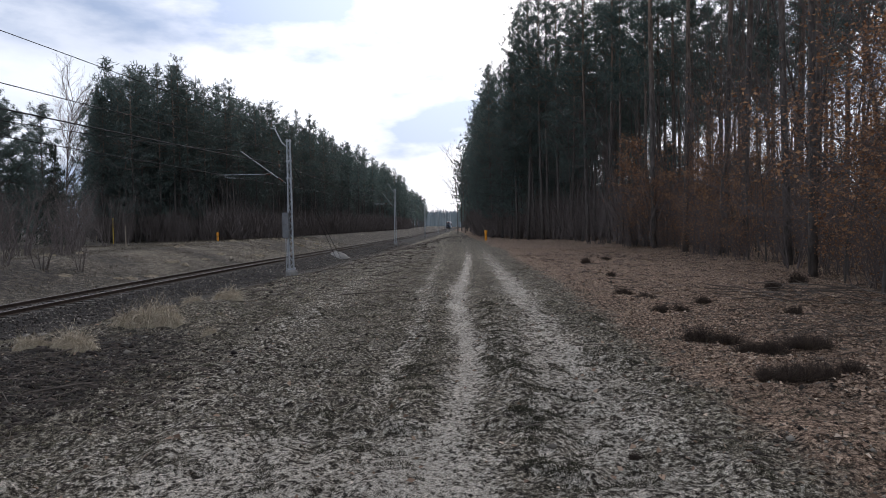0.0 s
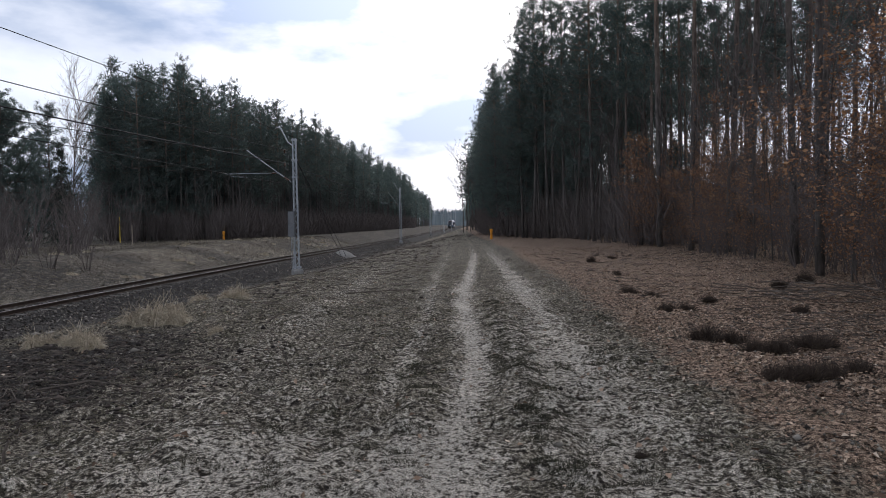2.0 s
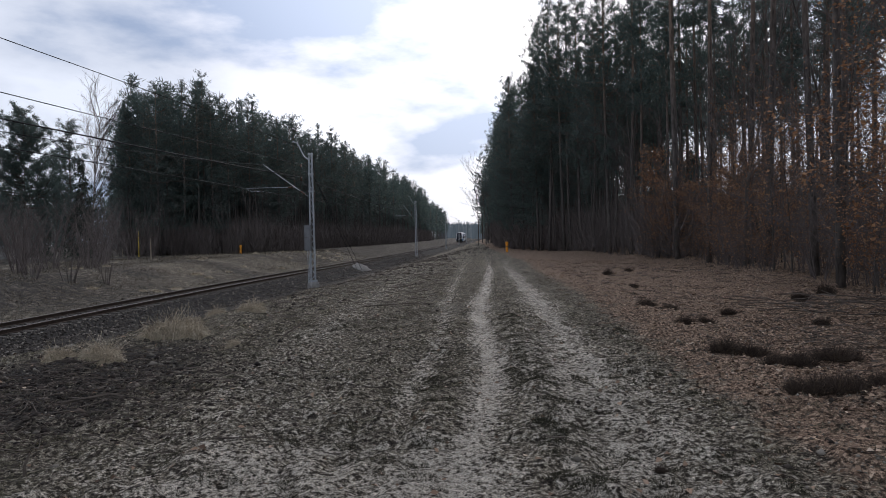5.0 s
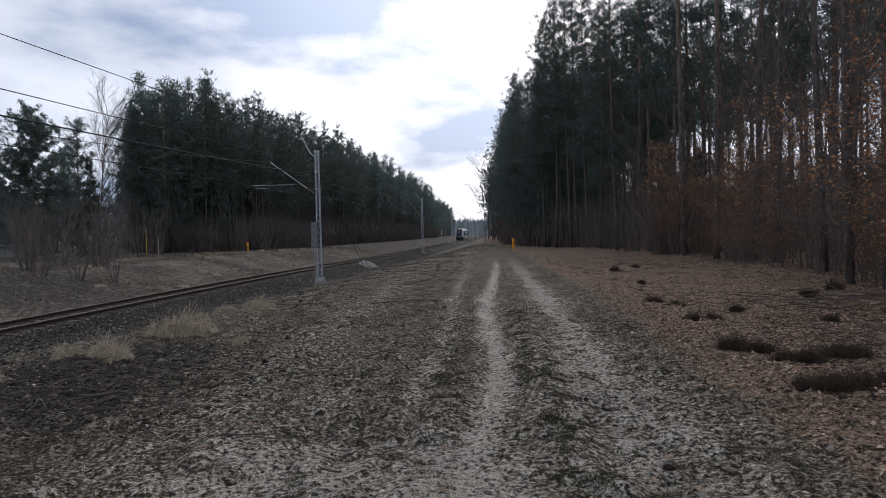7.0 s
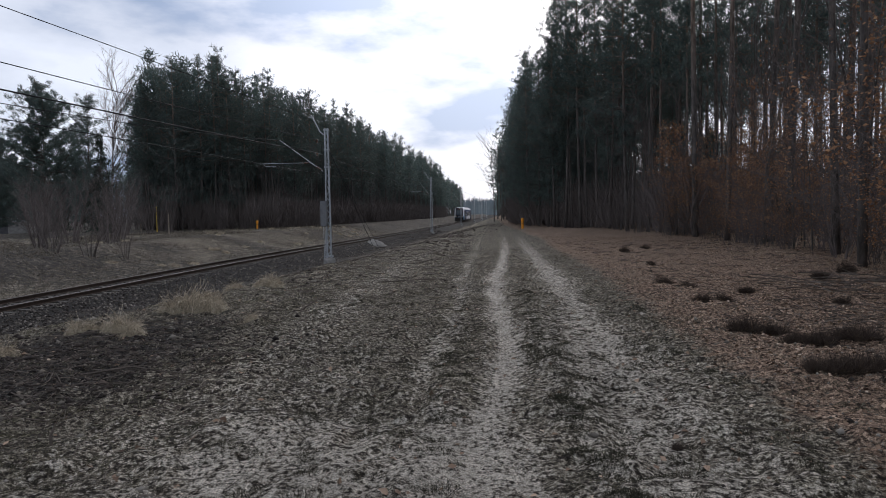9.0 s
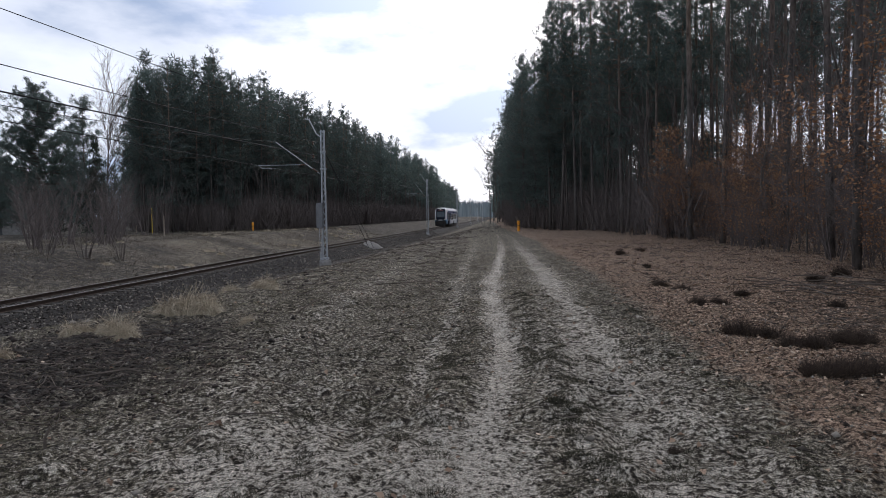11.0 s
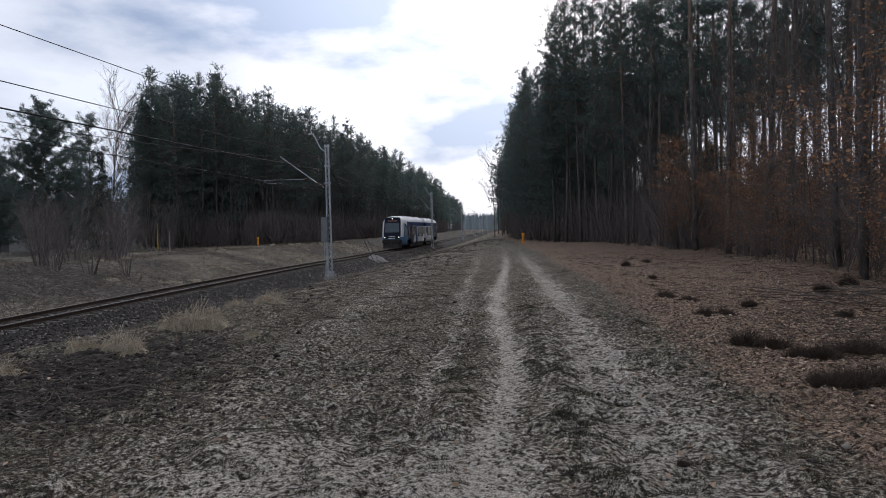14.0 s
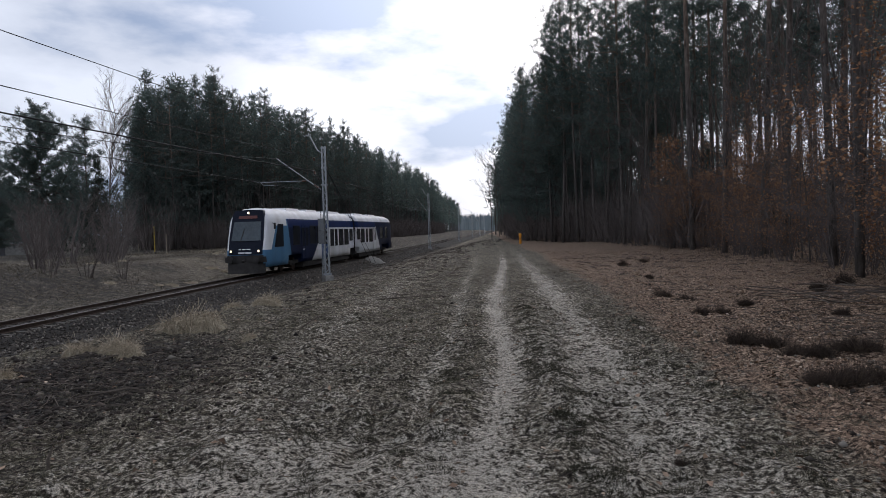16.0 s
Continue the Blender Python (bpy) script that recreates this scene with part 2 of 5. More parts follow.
M_BOX = varied("grey_cabinet_paint", (0.10, 0.105, 0.11), (0.19, 0.195, 0.20), 2.5, 0.6, bump=0.1)
M_CONCRETE = varied("concrete", (0.16, 0.15, 0.14), (0.34, 0.33, 0.31), 3, 0.9, bump=0.4)
M_INSUL = varied("insulator_glaze", (0.060, 0.032, 0.022), (0.12, 0.065, 0.045), 3, 0.25, bump=0)
M_WIRE = varied("wire", (0.018, 0.018, 0.020), (0.045, 0.045, 0.048), 3, 0.8, 0.0, bump=0, spec=0.1)
M_ORANGE = varied("orange_plastic", (0.62, 0.22, 0.012), (0.80, 0.33, 0.030), 5, 0.5, bump=0.05)
M_YELLOW = varied("yellow_paint", (0.44, 0.30, 0.035), (0.62, 0.45, 0.07), 5, 0.6, bump=0.05)
M_PALEWOOD = varied("weathered_wood", (0.17, 0.135, 0.10), (0.34, 0.28, 0.22), 4, 0.85, bump=0.3, stretch=(1, 1, 0.2))
M_SAND = varied("pale_sand", (0.16, 0.15, 0.135), (0.30, 0.285, 0.26), 3, 0.95, bump=0.6, dist=0.03)


# ---------------------------------------------------------------- mesh helpers
class Geo:
    """Gathers vertices and faces for one mesh."""

    def __init__(self):
        self.v, self.f, self.m = [], [], []

    def add(self, verts, faces, m=0):
        o = len(self.v)
        self.v.extend(verts)
        self.f.extend(tuple(i + o for i in f) for f in faces)
        self.m.extend([m] * len(faces))

    def box(self, x0, y0, z0, x1, y1, z1, m=0, t=None):
        vs = [(x, y, z) for z in (z0, z1) for y in (y0, y1) for x in (x0, x1)]
        if t is not None:
            vs = [tuple(t @ Vector(p)) for p in vs]
        self.add(vs, [(0, 2, 3, 1), (4, 5, 7, 6), (0, 1, 5, 4), (2, 6, 7, 3), (0, 4, 6, 2), (1, 3, 7, 5)], m)

    def tube(self, pts, radii, sides=5, m=0, cap=True):
        pts = [Vector(p) for p in pts]
        vs, n = [], len(pts)
        for i, p in enumerate(pts):
            d = (pts[min(i + 1, n - 1)] - pts[max(i - 1, 0)])
            d = d.normalized() if d.length > 1e-9 else Vector((0, 0, 1))
            a = d.cross(Vector((0, 0, 1)) if abs(d.z) < 0.9 else Vector((1, 0, 0))).normalized()
            c = d.cross(a)
            r = radii[i] if isinstance(radii, (list, tuple)) else radii
            vs += [tuple(p + (a * math.cos(k * 2 * math.pi / sides) + c * math.sin(k * 2 * math.pi / sides)) * r) for k in range(sides)]
        fs = [(i * sides + k, i * sides + (k + 1) % sides, (i + 1) * sides + (k + 1) % sides, (i + 1) * sides + k) for i in range(n - 1) for k in range(sides)]
        if cap:
            fs += [tuple(range(sides))[::-1], tuple((n - 1) * sides + k for k in range(sides))]
        self.add(vs, fs, m)

    def lathe(self, profile, sides=12, m=0, base=(0, 0, 0)):
        vs = [(base[0] + r * math.cos(k * 2 * math.pi / sides), base[1] + r * math.sin(k * 2 * math.pi / sides), base[2] + z) for r, z in profile for k in range(sides)]
        n = len(profile)
        fs = [(i * sides + k, i * sides + (k + 1) % sides, (i + 1) * sides + (k + 1) % sides, (i + 1) * sides + k) for i in range(n - 1) for k in range(sides)]
        fs += [tuple(range(sides))[::-1], tuple((n - 1) * sides + k for k in range(sides))]
        self.add(vs, fs, m)

    def mesh(self, name, *mats, smooth=False):
        me = bpy.data.meshes.new(name)
        me.from_pydata(self.v, [], self.f)
        for mt in mats:
            me.materials.append(mt)
        if len(mats) > 1:
            me.polygons.foreach_set("material_index", self.m)
        if smooth:
            me.polygons.foreach_set("use_smooth", [True] * len(self.f))
        me.update()
        return me


def part(name, geo, mat, parent, label="", smooth=False):
    """One mesh object under a thing or a part."""
    me = geo if isinstance(geo, bpy.types.Mesh) else geo.mesh(name, *(mat if isinstance(mat, (list, tuple)) else (mat,)), smooth=smooth)
    ob = new(name, me)
    ob.parent = parent
    if label:
        tagged(ob, label)
    return ob


def thing(name, label, category, m=None, group="", kind=""):
    ob = tagged(new(name), label, category, group, kind)
    if m is not None:
        ob.matrix_basis = m
    return ob


def tri_mesh(name, v, per, mat, faces=None):
    """Many small alike pieces in one mesh: v has shape (pieces, per, 3)."""
    n = len(v)
    faces = faces or [tuple(range(per))]
    me = bpy.data.meshes.new(name)
    me.vertices.add(n * per)
    me.vertices.foreach_set("co", np.ascontiguousarray(v, dtype=np.float32).ravel())
    k = len(faces[0])
    idx = (np.arange(n)[:, None, None] * per + np.array(faces)[None]).reshape(-1)
    me.loops.add(len(idx))
    me.loops.foreach_set("vertex_index", idx)
    me.polygons.add(len(idx) // k)
    me.polygons.foreach_set("loop_start", np.arange(0, len(idx), k))
    me.update(calc_edges=True)
    me.materials.append(mat)
    return me


def unit(v):
    return v / (np.linalg.norm(v, axis=-1, keepdims=True) + 1e-9)


# ---------------------------------------------------------------- lie of the land
def hash2(i, j, seed):
    h = (i * 374761393 + j * 668265263 + seed * 974634541) & 0xFFFFFFFF
    h = ((h ^ (h >> 13)) * 1274126177) & 0xFFFFFFFF
    return ((h ^ (h >> 16)) & 0xFFFF) / 65535.0


def vnoise(x, y, seed=0):
    """Smooth noise from 0 to 1 on a unit lattice, for arrays."""
    x, y = np.asarray(x, float), np.asarray(y, float)
    i, j = np.floor(x).astype(np.int64), np.floor(y).astype(np.int64)
    a, b = x - i, y - j
    a, b = a * a * (3 - 2 * a), b * b * (3 - 2 * b)
    return (hash2(i, j, seed) * (1 - a) + hash2(i + 1, j, seed) * a) * (1 - b) + (hash2(i, j + 1, seed) * (1 - a) + hash2(i + 1, j + 1, seed) * a) * b


def step(x, a, b):
    s = np.clip((np.asarray(x, float) - a) / (b - a), 0, 1)
    return s * s * (3 - 2 * s)


RAIL_Z = -0.9          # top of the rails


def axis_x(y):
    """The middle of the railway line: a gentle bend that runs out into a straight."""
    y = np.asarray(y, float)
    return -14.65 + 0.0325 * y - 3.4 * np.exp(-(np.maximum(y, 15) - 20) / 40) - np.where(y < 15, (15 - y) * 0.128, 0)


def dip(y):
    """How much lower the line lies towards the near end."""
    return -0.0003 * np.maximum(0, 55 - np.asarray(y, float)) ** 2


def axis_slope(y):
    return float(axis_x(y + 0.5) - axis_x(y - 0.5))


RUTS = {   # way points (y, x), half width, strength, depth
    "main": ([-6, 4.3, 5.9, 6.9, 8.25, 9.9, 11.6, 13.8, 16.8, 20, 27.5, 37.6, 56, 81, 130], [-0.2, -0.1, 0.0, 0.12, 0.25, 0.27, 0.19, 0.15, 0.22, 0.41, 0.69, 1.05, 1.35, 1.28, 1.1], 0.25, 0.74, 0.05),
    "side": ([-6, 4.4, 5.7, 7, 8.5, 10.3, 12.4, 14.5, 18, 27, 43, 80, 130], [0.6, 1.0, 1.2, 1.35, 1.45, 1.52, 1.59, 1.62, 1.66, 1.92, 2.2, 2.4, 2.4], 0.42, 0.60, 0.03),
    "old": ([-6, 4.4, 5.7, 8.0, 10.5, 15, 24, 45, 90], [-0.9, -0.8, -0.8, -0.7, -0.5, -0.6, -0.6, -0.4, -0.2], 0.24, 0.42, 0.03),
    "verge": ([-6, 4.6, 6.6, 8.9, 13.6, 18.3, 28.2, 60], [-2.9, -2.9, -2.6, -2.7, -2.8, -2.6, -2.8, -3.0], 0.55, 0.36, 0.0),
}


def rut_mask(x, y, name):
    ys, xs, w, k, d = RUTS[name]
    c = np.interp(y, ys, xs) + 0.10 * (vnoise(y * 0.9, 0 * y, 5) - 0.5)
    w = w * (0.75 + 0.6 * vnoise(y * 1.3, x * 0.0 + 3, 8))
    return np.exp(-((x - c) / w) ** 2)


def ground_z(x, y, fine=True):
    x, y = np.asarray(x, float), np.asarray(y, float)
    u = x - axis_x(y)
    right = -1.68 + 1.68 * step(u, 3.8, 13.0)
    left = -1.62 + 1.62 * step(-u, 3.0, 12.0)
    z = np.where(u > 0, right, left)
    z = z + 0.25 * (vnoise(x / 9, y / 9, 1) - 0.5) * step(np.abs(u), 4, 12) * step(np.hypot(x, y), 6, 25)
    z = z + 0.35 * step(x, 9, 16) * (vnoise(x / 3.5, y / 3.5, 2)) * step(u, 5, 12)
    if fine:
        rough = 0.35 + 0.65 * (1 - rut_mask(x, y, "main"))
        near = 1 - step(np.hypot(x, y), 60, 110)
        z = z + near * rough * (0.085 * (vnoise(x / 1.1, y / 1.1, 3) - 0.5) + 0.075 * (np.abs(vnoise(x / 0.42, y / 0.42, 4) - 0.5) * 2 - 0.5) + 0.055 * (vnoise(x / 0.2, y / 0.2, 16) - 0.5) + 0.045 * (vnoise(x / 0.11, y / 0.11, 6) - 0.5))
        for n in ("main", "side", "old"):
            z = z - RUTS[n][4] * rut_mask(x, y, n)
        z = z + 0.05 * np.exp(-((x - 0.72) / 0.3) ** 2) * near
    return z


def on_ground(x, y, dz=0.0):
    return float(ground_z(x, y)) + dz


def cover_masks(x, y):
    u = x - axis_x(y)
    sand = np.zeros_like(x)
    for n, (ys, xs, w, k, d) in RUTS.items():
        sand = np.maximum(sand, k * rut_mask(x, y, n) * (1 - 0.74 * step(y, 22, 55)))
    near = np.exp(-((x - 1.25) / 1.15) ** 2) * (1 - step(y, 7, 19)) * 0.56
    nearl = np.maximum(np.exp(-((x + 2.0) / 1.6) ** 2) * (1 - step(y, 6, 15)) * 0.36, np.exp(-((x + 1.3) / 1.7) ** 2) * (1 - step(y, 4.6, 7.5)) * 0.60)
    start = np.exp(-((x + 0.2) / 0.75) ** 2) * (1 - step(y, 4.5, 8)) * 0.82
    sand = np.maximum(np.maximum(sand, start), np.maximum(near, nearl)) + 0.10 * (vnoise(x / 2, y / 2, 9) - 0.4)
    edge = 2.3 + np.interp(y, [0, 5, 16, 42, 90], [0.0, 0.0, 0.4, 1.0, 0.2])
    litter = step(x, edge - 0.5, edge + 1.0)
    litter = np.maximum(litter, 0.34 * step(-u, 3.2, 6))
    dark = (1 - step(u, 2.6, 6.5)) * step(u, -3.5, -2.0) * 0.9
    dark = np.maximum(dark, 0.50 * step(-u, 2, 4) * (0.6 + 0.8 * vnoise(x / 4, y / 4, 13)))
    dark = np.maximum(dark, 0.98 * np.exp(-((x + 5.2) / 1.8) ** 2) * (1 - step(y, 8, 15)) * step(y, 5.2, 6.6))
    dark = np.maximum(dark, 0.62 * step(y, 70, 120) * step(-u, 2, 5))
    return np.clip(sand, 0, 1), litter, dark


def spaced(lo, hi, fine_lo, fine_hi, d, grow=1.13):
    """Grid lines: even between fine_lo and fine_hi, wider and wider outside."""
    mid = list(np.arange(fine_lo, fine_hi, d))
    a, s, p = [], d, fine_lo
    while p > lo:
        s *= grow
        p -= s
        a.append(p)
    b, s, p = [], d, mid[-1]
    while p < hi:
        s *= grow
        p += s
        b.append(p)
    return np.array(a[::-1] + mid + b)


def sheet(name, xs, ys, zfun, mat, masks=None):
    X, Y = np.meshgrid(xs, ys)
    Z = zfun(X, Y)
    co = np.stack([X, Y, Z], -1).reshape(-1, 3)
    nx, ny = len(xs), len(ys)
    i = (np.arange(ny - 1)[:, None] * nx + np.arange(nx - 1)[None]).ravel()
    quads = np.stack([i, i + 1, i + nx + 1, i + nx], 1)
    me = bpy.data.meshes.new(name)
    me.vertices.add(len(co))
    me.vertices.foreach_set("co", co.ravel())
    me.loops.add(quads.size)
    me.loops.foreach_set("vertex_index", quads.ravel())
    me.polygons.add(len(quads))
    me.polygons.foreach_set("loop_start", np.arange(0, quads.size, 4))
    me.polygons.foreach_set("use_smooth", np.ones(len(quads), bool))
    me.update(calc_edges=True)
    me.materials.append(mat)
    if masks:
        s, l, d = (m.ravel() for m in masks(X, Y))
        col = np.stack([s, l, d, np.ones_like(s)], -1)
        me.color_attributes.new("cover", "FLOAT_COLOR", "POINT").data.foreach_set("color", col.ravel())
    return new(name, me)


tagged(sheet("ground", spaced(-1500, 1500, -6.5, 5.2, 0.052, 1.05), spaced(-400, 2600, 2.5, 13.0, 0.052, 1.042), ground_z, M_SOIL, cover_masks),
       "trampled sandy clearing with sparse grey turf and leaf litter", "ground", kind="structure")


# ---------------------------------------------------------------- railway line
def track_point(y, u, z, level=False):
    """A point beside the line: u metres to the right of its middle; level: not following the dip of the rails."""
    z = z if level else z + max(-.5, float(dip(y)))
    s = axis_slope(y)
    k = 1 / math.hypot(1, s)
    return (float(axis_x(y)) + u * k, y - u * s * k, z)


def swept(profile, ys, m=0, mats=None):
    """A closed profile (u, z) swept along the line."""
    g = Geo()
    n = len(profile)
    vs = [track_point(y, u, z) for y in ys for u, z in profile]
    fs, ms = [], []
    for i in range(len(ys) - 1):
        for k in range(n):
            fs.append((i * n + k, (i + 1) * n + k, (i + 1) * n + (k + 1) % n, i * n + (k + 1) % n))
            ms.append(mats[k] if mats else m)
    g.add(vs, fs)
    g.m = ms
    return g


def bed_z(u):
    return float(np.interp(abs(u), [0, 1.45, 1.9, 2.8], [RAIL_Z - 0.20, RAIL_Z - 0.22, RAIL_Z - 0.42, -1.72]))


def build_line():
    ys = list(np.arange(-60, 140, 2.0)) + list(np.arange(140, 620, 12.0))
    bed = swept([(-2.8, -1.9), (-2.8, -1.74), (-1.9, bed_z(1.9)), (-1.45, bed_z(1.45)), (1.45, bed_z(1.45)), (1.9, bed_z(1.9)), (2.8, -1.74), (2.8, -1.9)], ys)
    tagged(new("ballast_bed", bed.mesh("ballast_bed", M_BED)), "dark grey crushed stone bed under the railway line", "railway bed", kind="structure")
    line = thing("railway_track", "single railway track with rusty rails on concrete sleepers", "railway track")
    for side in (-1, 1):
        c = side * 0.7535
        z = RAIL_Z
        prof = [(c - .036, z - .006), (c - .030, z), (c + .030, z), (c + .036, z - .006), (c + .036, z - .036), (c + .009, z - .05), (c + .009, z - .145), (c + .07, z - .162), (c + .07, z - .172),
                (c - .07, z - .172), (c - .07, z - .162), (c - .009, z - .145), (c - .009, z - .05), (c - .036, z - .036)]
        mats = [1, 1, 1] + [0] * 11
        g = swept(prof, ys, mats=mats)
        part("rail", g, (M_RAIL, M_RAILTOP), line, "rusty rail with a worn bright head")
    g = Geo()
    # a concrete sleeper, lower in its middle, with bevelled shoulders
    top = -0.172
    prof = [(-1.25, top - .03), (-1.22, top), (-0.42, top), (-0.25, top - .035), (0.25, top - .035), (0.42, top), (1.22, top), (1.25, top - .03)]
    n = len(prof)
    vs = [(u, -.105, z) for u, z in prof] + [(u, .105, z) for u, z in prof] + [(u, -.14, top - .2) for u, z in prof] + [(u, .14, top - .2) for u, z in prof]
    fs = [(i, i + 1, n + i + 1, n + i) for i in range(n - 1)] + [(2 * n + i, 2 * n + i + 1, i + 1, i) for i in range(n - 1)] + [(n + i, n + i + 1, 3 * n + i + 1, 3 * n + i) for i in range(n - 1)]
    fs += [(0, n, 3 * n, 2 * n), (n - 1, 3 * n - 1, 4 * n - 1, 2 * n - 1)]
    g.add(vs, fs)
    for s in (-1, 1):
        for e in (-1, 1):
            g.box(s * .7535 + e * .11 - .03, -.06, top - .01, s * .7535 + e * .11 + .03, .06, top + .03)
    me = g.mesh("sleeper", M_SLEEPER)
    for i in range(250):
        y = 12 + i * 0.62
        ob = part("sleeper", me, None, line)
        p = track_point(y, 0, RAIL_Z)
        ob.matrix_basis = pose(p[0], p[1], p[2], 0, 0, -math.degrees(math.atan(axis_slope(y))))


build_line()


# ---------------------------------------------------------------- masts and wires
MASTS = [(-19.0, 3.7, 0), (47.5, 3.75, 1), (113.0, 2.3, 0), (180.0, 2.4, 0), (247.0, 2.6, 0), (314.0, 2.8, 0), (381.0, 2.8, 0)]
MAST_TOP = 7.8


def make_mast(y, u, box):
    """A lattice mast of two channels with lacing, its bracket arm, insulators and the slanting pole on top. Local x runs away from the line."""
    p = track_point(y, u, 0, True)
    gz = -1.72
    rz = -math.degrees(math.atan(axis_slope(y)))
    mast = thing("catenary_mast", "galvanised lattice catenary mast with two grey switch boxes" if box else "galvanised lattice steel catenary mast on a concrete foot", "catenary mast", pose(p[0], p[1], 0, 0, 0, rz), group="masts along the line")
    g = Geo()
    g.lathe([(.44, gz - .5), (.44, gz + .30), (.36, gz + .42)], 4)
    part("foundation", g, M_CONCRETE, mast, "weathered concrete foot")
    bot = gz + .40
    for s in (-1, 1):
        g = Geo()
        vs = []
        for w, z in ((.15, bot), (.10, MAST_TOP)):
            vs += [(s * w - .04, -.09, z), (s * w + .04, -.09, z), (s * w + .04, .09, z), (s * w - .04, .09, z)]
        g.add(vs, [(0, 1, 5, 4), (1, 2, 6, 5), (2, 3, 7, 6), (3, 0, 4, 7), (3, 2, 1, 0), (4, 5, 6, 7)])
        part("upright", g, M_STEEL, mast)
    g = Geo()
    z, k = bot + .15, 0
    while z < MAST_TOP - .5:
        f = (z - bot) / (MAST_TOP - bot)
        w = .15 + (.10 - .15) * f
        s = 1 if k % 2 else -1
        for yy in (-.075, .075):
            g.tube([(s * w, yy, z), (-s * w, yy, z + .42)], .016, 4)
        z += .42
        k += 1
    part("lacing", g, M_STEEL, mast)
    for z, w in ((bot + .12, .27), (5.1, .21), (6.3, .19), (MAST_TOP - .12, .17)):
        g = Geo()
        g.box(-w, -.11, z - .06, w, .11, z + .06)
        part("collar", g, M_STEEL, mast)
    # pole on top, bent over towards the line
    g = Geo()
    g.tube([(-.1, 0, 7.3), (-.45, 0, 7.55), (-.95, 0, 8.55), (-1.25, 0, 8.62)], .045, 6)
    part("top_pole", g, M_STEEL, mast)
    # slanting stay and level tube of the bracket
    g = Geo()
    g.tube([(-.25, 0, 4.75), (-u + .30, 0, 7.08)], .030, 6)
    part("bracket_arm", g, M_STEEL, mast)
    g = Geo()
    g.tube([(-1.15, 0, 5.42), (-u - 1.2, 0, 5.44)], .022, 6)
    part("registration_tube", g, M_STEEL, mast)
    g = Geo()
    g.tube([(-u - .95, 0, 5.44), (-u - .8, 0, 5.24), (-u + .3, 0, 5.18)], .018, 5)
    part("steady_arm", g, M_STEEL, mast)
    for z in (6.82, 5.88):
        g = Geo()
        g.tube([(-.1, 0, z - .35), (-.5, 0, z - .35), (-.7, 0, z + .05)], .025, 5)
        part("bracket", g, M_DARKSTEEL, mast)
        g = Geo()
        g.lathe([(.04, -.02), (.085, .02), (.05, .06), (.085, .1), (.05, .14), (.085, .18), (.03, .24)], 8, base=(-.7, 0, z))
        part("insulator", g, M_INSUL, mast)
    for xx, z in ((-.60, 5.01), (-1.5, 5.42)):
        k = .72 if xx > -1 else 0
        g = Geo()
        g.tube([(xx - d, 0, z + d * k) for d in (.18, .1, 0, -.1, -.18)], [.03, .065, .045, .065, .03], 8)
        part("insulator", g, M_INSUL, mast)
    # anchor stays on the far side
    if box:
        for dx in (1.35, .95):
            g = Geo()
            g.tube([(.1, .1, 6.3), (dx, 9.0, -.9)], .018, 4)
            part("anchor_stay", g, M_WIRE, mast)
        for z0, z1 in ((1.88, 2.68), (0.94, 1.82)):
            g = Geo()
            g.box(-.50, -.26, z0, -.06, .10, z1)
            g.box(-.48, -.28, z0 + .03, -.08, -.265, z1 - .03)
            g.box(-.52, -.29, z1, -.04, .12, z1 + .04)
            for k in range(3):
                g.box(-.44, -.295, z0 + .18 + k * .22, -.12, -.282, z0 + .22 + k * .22)
            bx = part("switch_box", g, M_BOX, mast, "grey steel switch box")
        for dx in (-.32, -.22):
            g = Geo()
            g.tube([(dx, -.14, bot), (dx, -.14, .95)], .022, 5)
            part("conduit", g, M_STEEL, mast)
            g = Geo()
            g.tube([(dx, -.14, 2.70), (dx, -.14, 6.6)], .016, 5)
            part("cable", g, M_WIRE, mast)
    return mast


for yy, uu, bb in MASTS:
    make_mast(yy, uu, bb)


def build_wires():
    spans = [m[0] for m in MASTS]
    us = [m[1] for m in MASTS]
    kinds = [("earth_wire", lambda i: us[i] - 1.25, 8.48, 0.16, .016), ("feeder_wire", lambda i: us[i] - .7, 7.03, 0.62, .016), ("feeder_wire", lambda i: us[i] - .7, 6.10, 0.50, .026),
             ("messenger_wire", lambda i: 0.3, 7.08, 1.40, .014), ("contact_wire", lambda i: .3 - .4 * (i % 2 == 0), 5.16, -0.12, .018)]
    for name, uf, z, sag, r in kinds:
        pts = []
        for i in range(len(spans) - 1):
            for k in range(12):
                f = k / 12
                y = spans[i] + (spans[i + 1] - spans[i]) * f
                u = uf(i) * (1 - f) + uf(i + 1) * f
                pts.append(track_point(y, u, z - sag * 4 * f * (1 - f), True))
        g = Geo()
        g.tube(pts, r, 4)
        tagged(new(name, g.mesh(name, M_WIRE)), "thin dark overhead railway wire strung between masts", "overhead wire", group="overhead wires")
    for i in range(1, 3):
        for k in range(1, 9):
            f = k / 9
            y = spans[i] + (spans[i + 1] - spans[i]) * f
            g = Geo()
            g.tube([track_point(y, 0.1, 5.16 + .12 * 4 * f * (1 - f), True), track_point(y, 0.3, 7.08 - 1.4 * 4 * f * (1 - f), True)], .008, 3)
            tagged(new("dropper", g.mesh("dropper", M_WIRE)), "thin wire dropper between the overhead wires", "overhead wire", group="droppers")


build_wires()


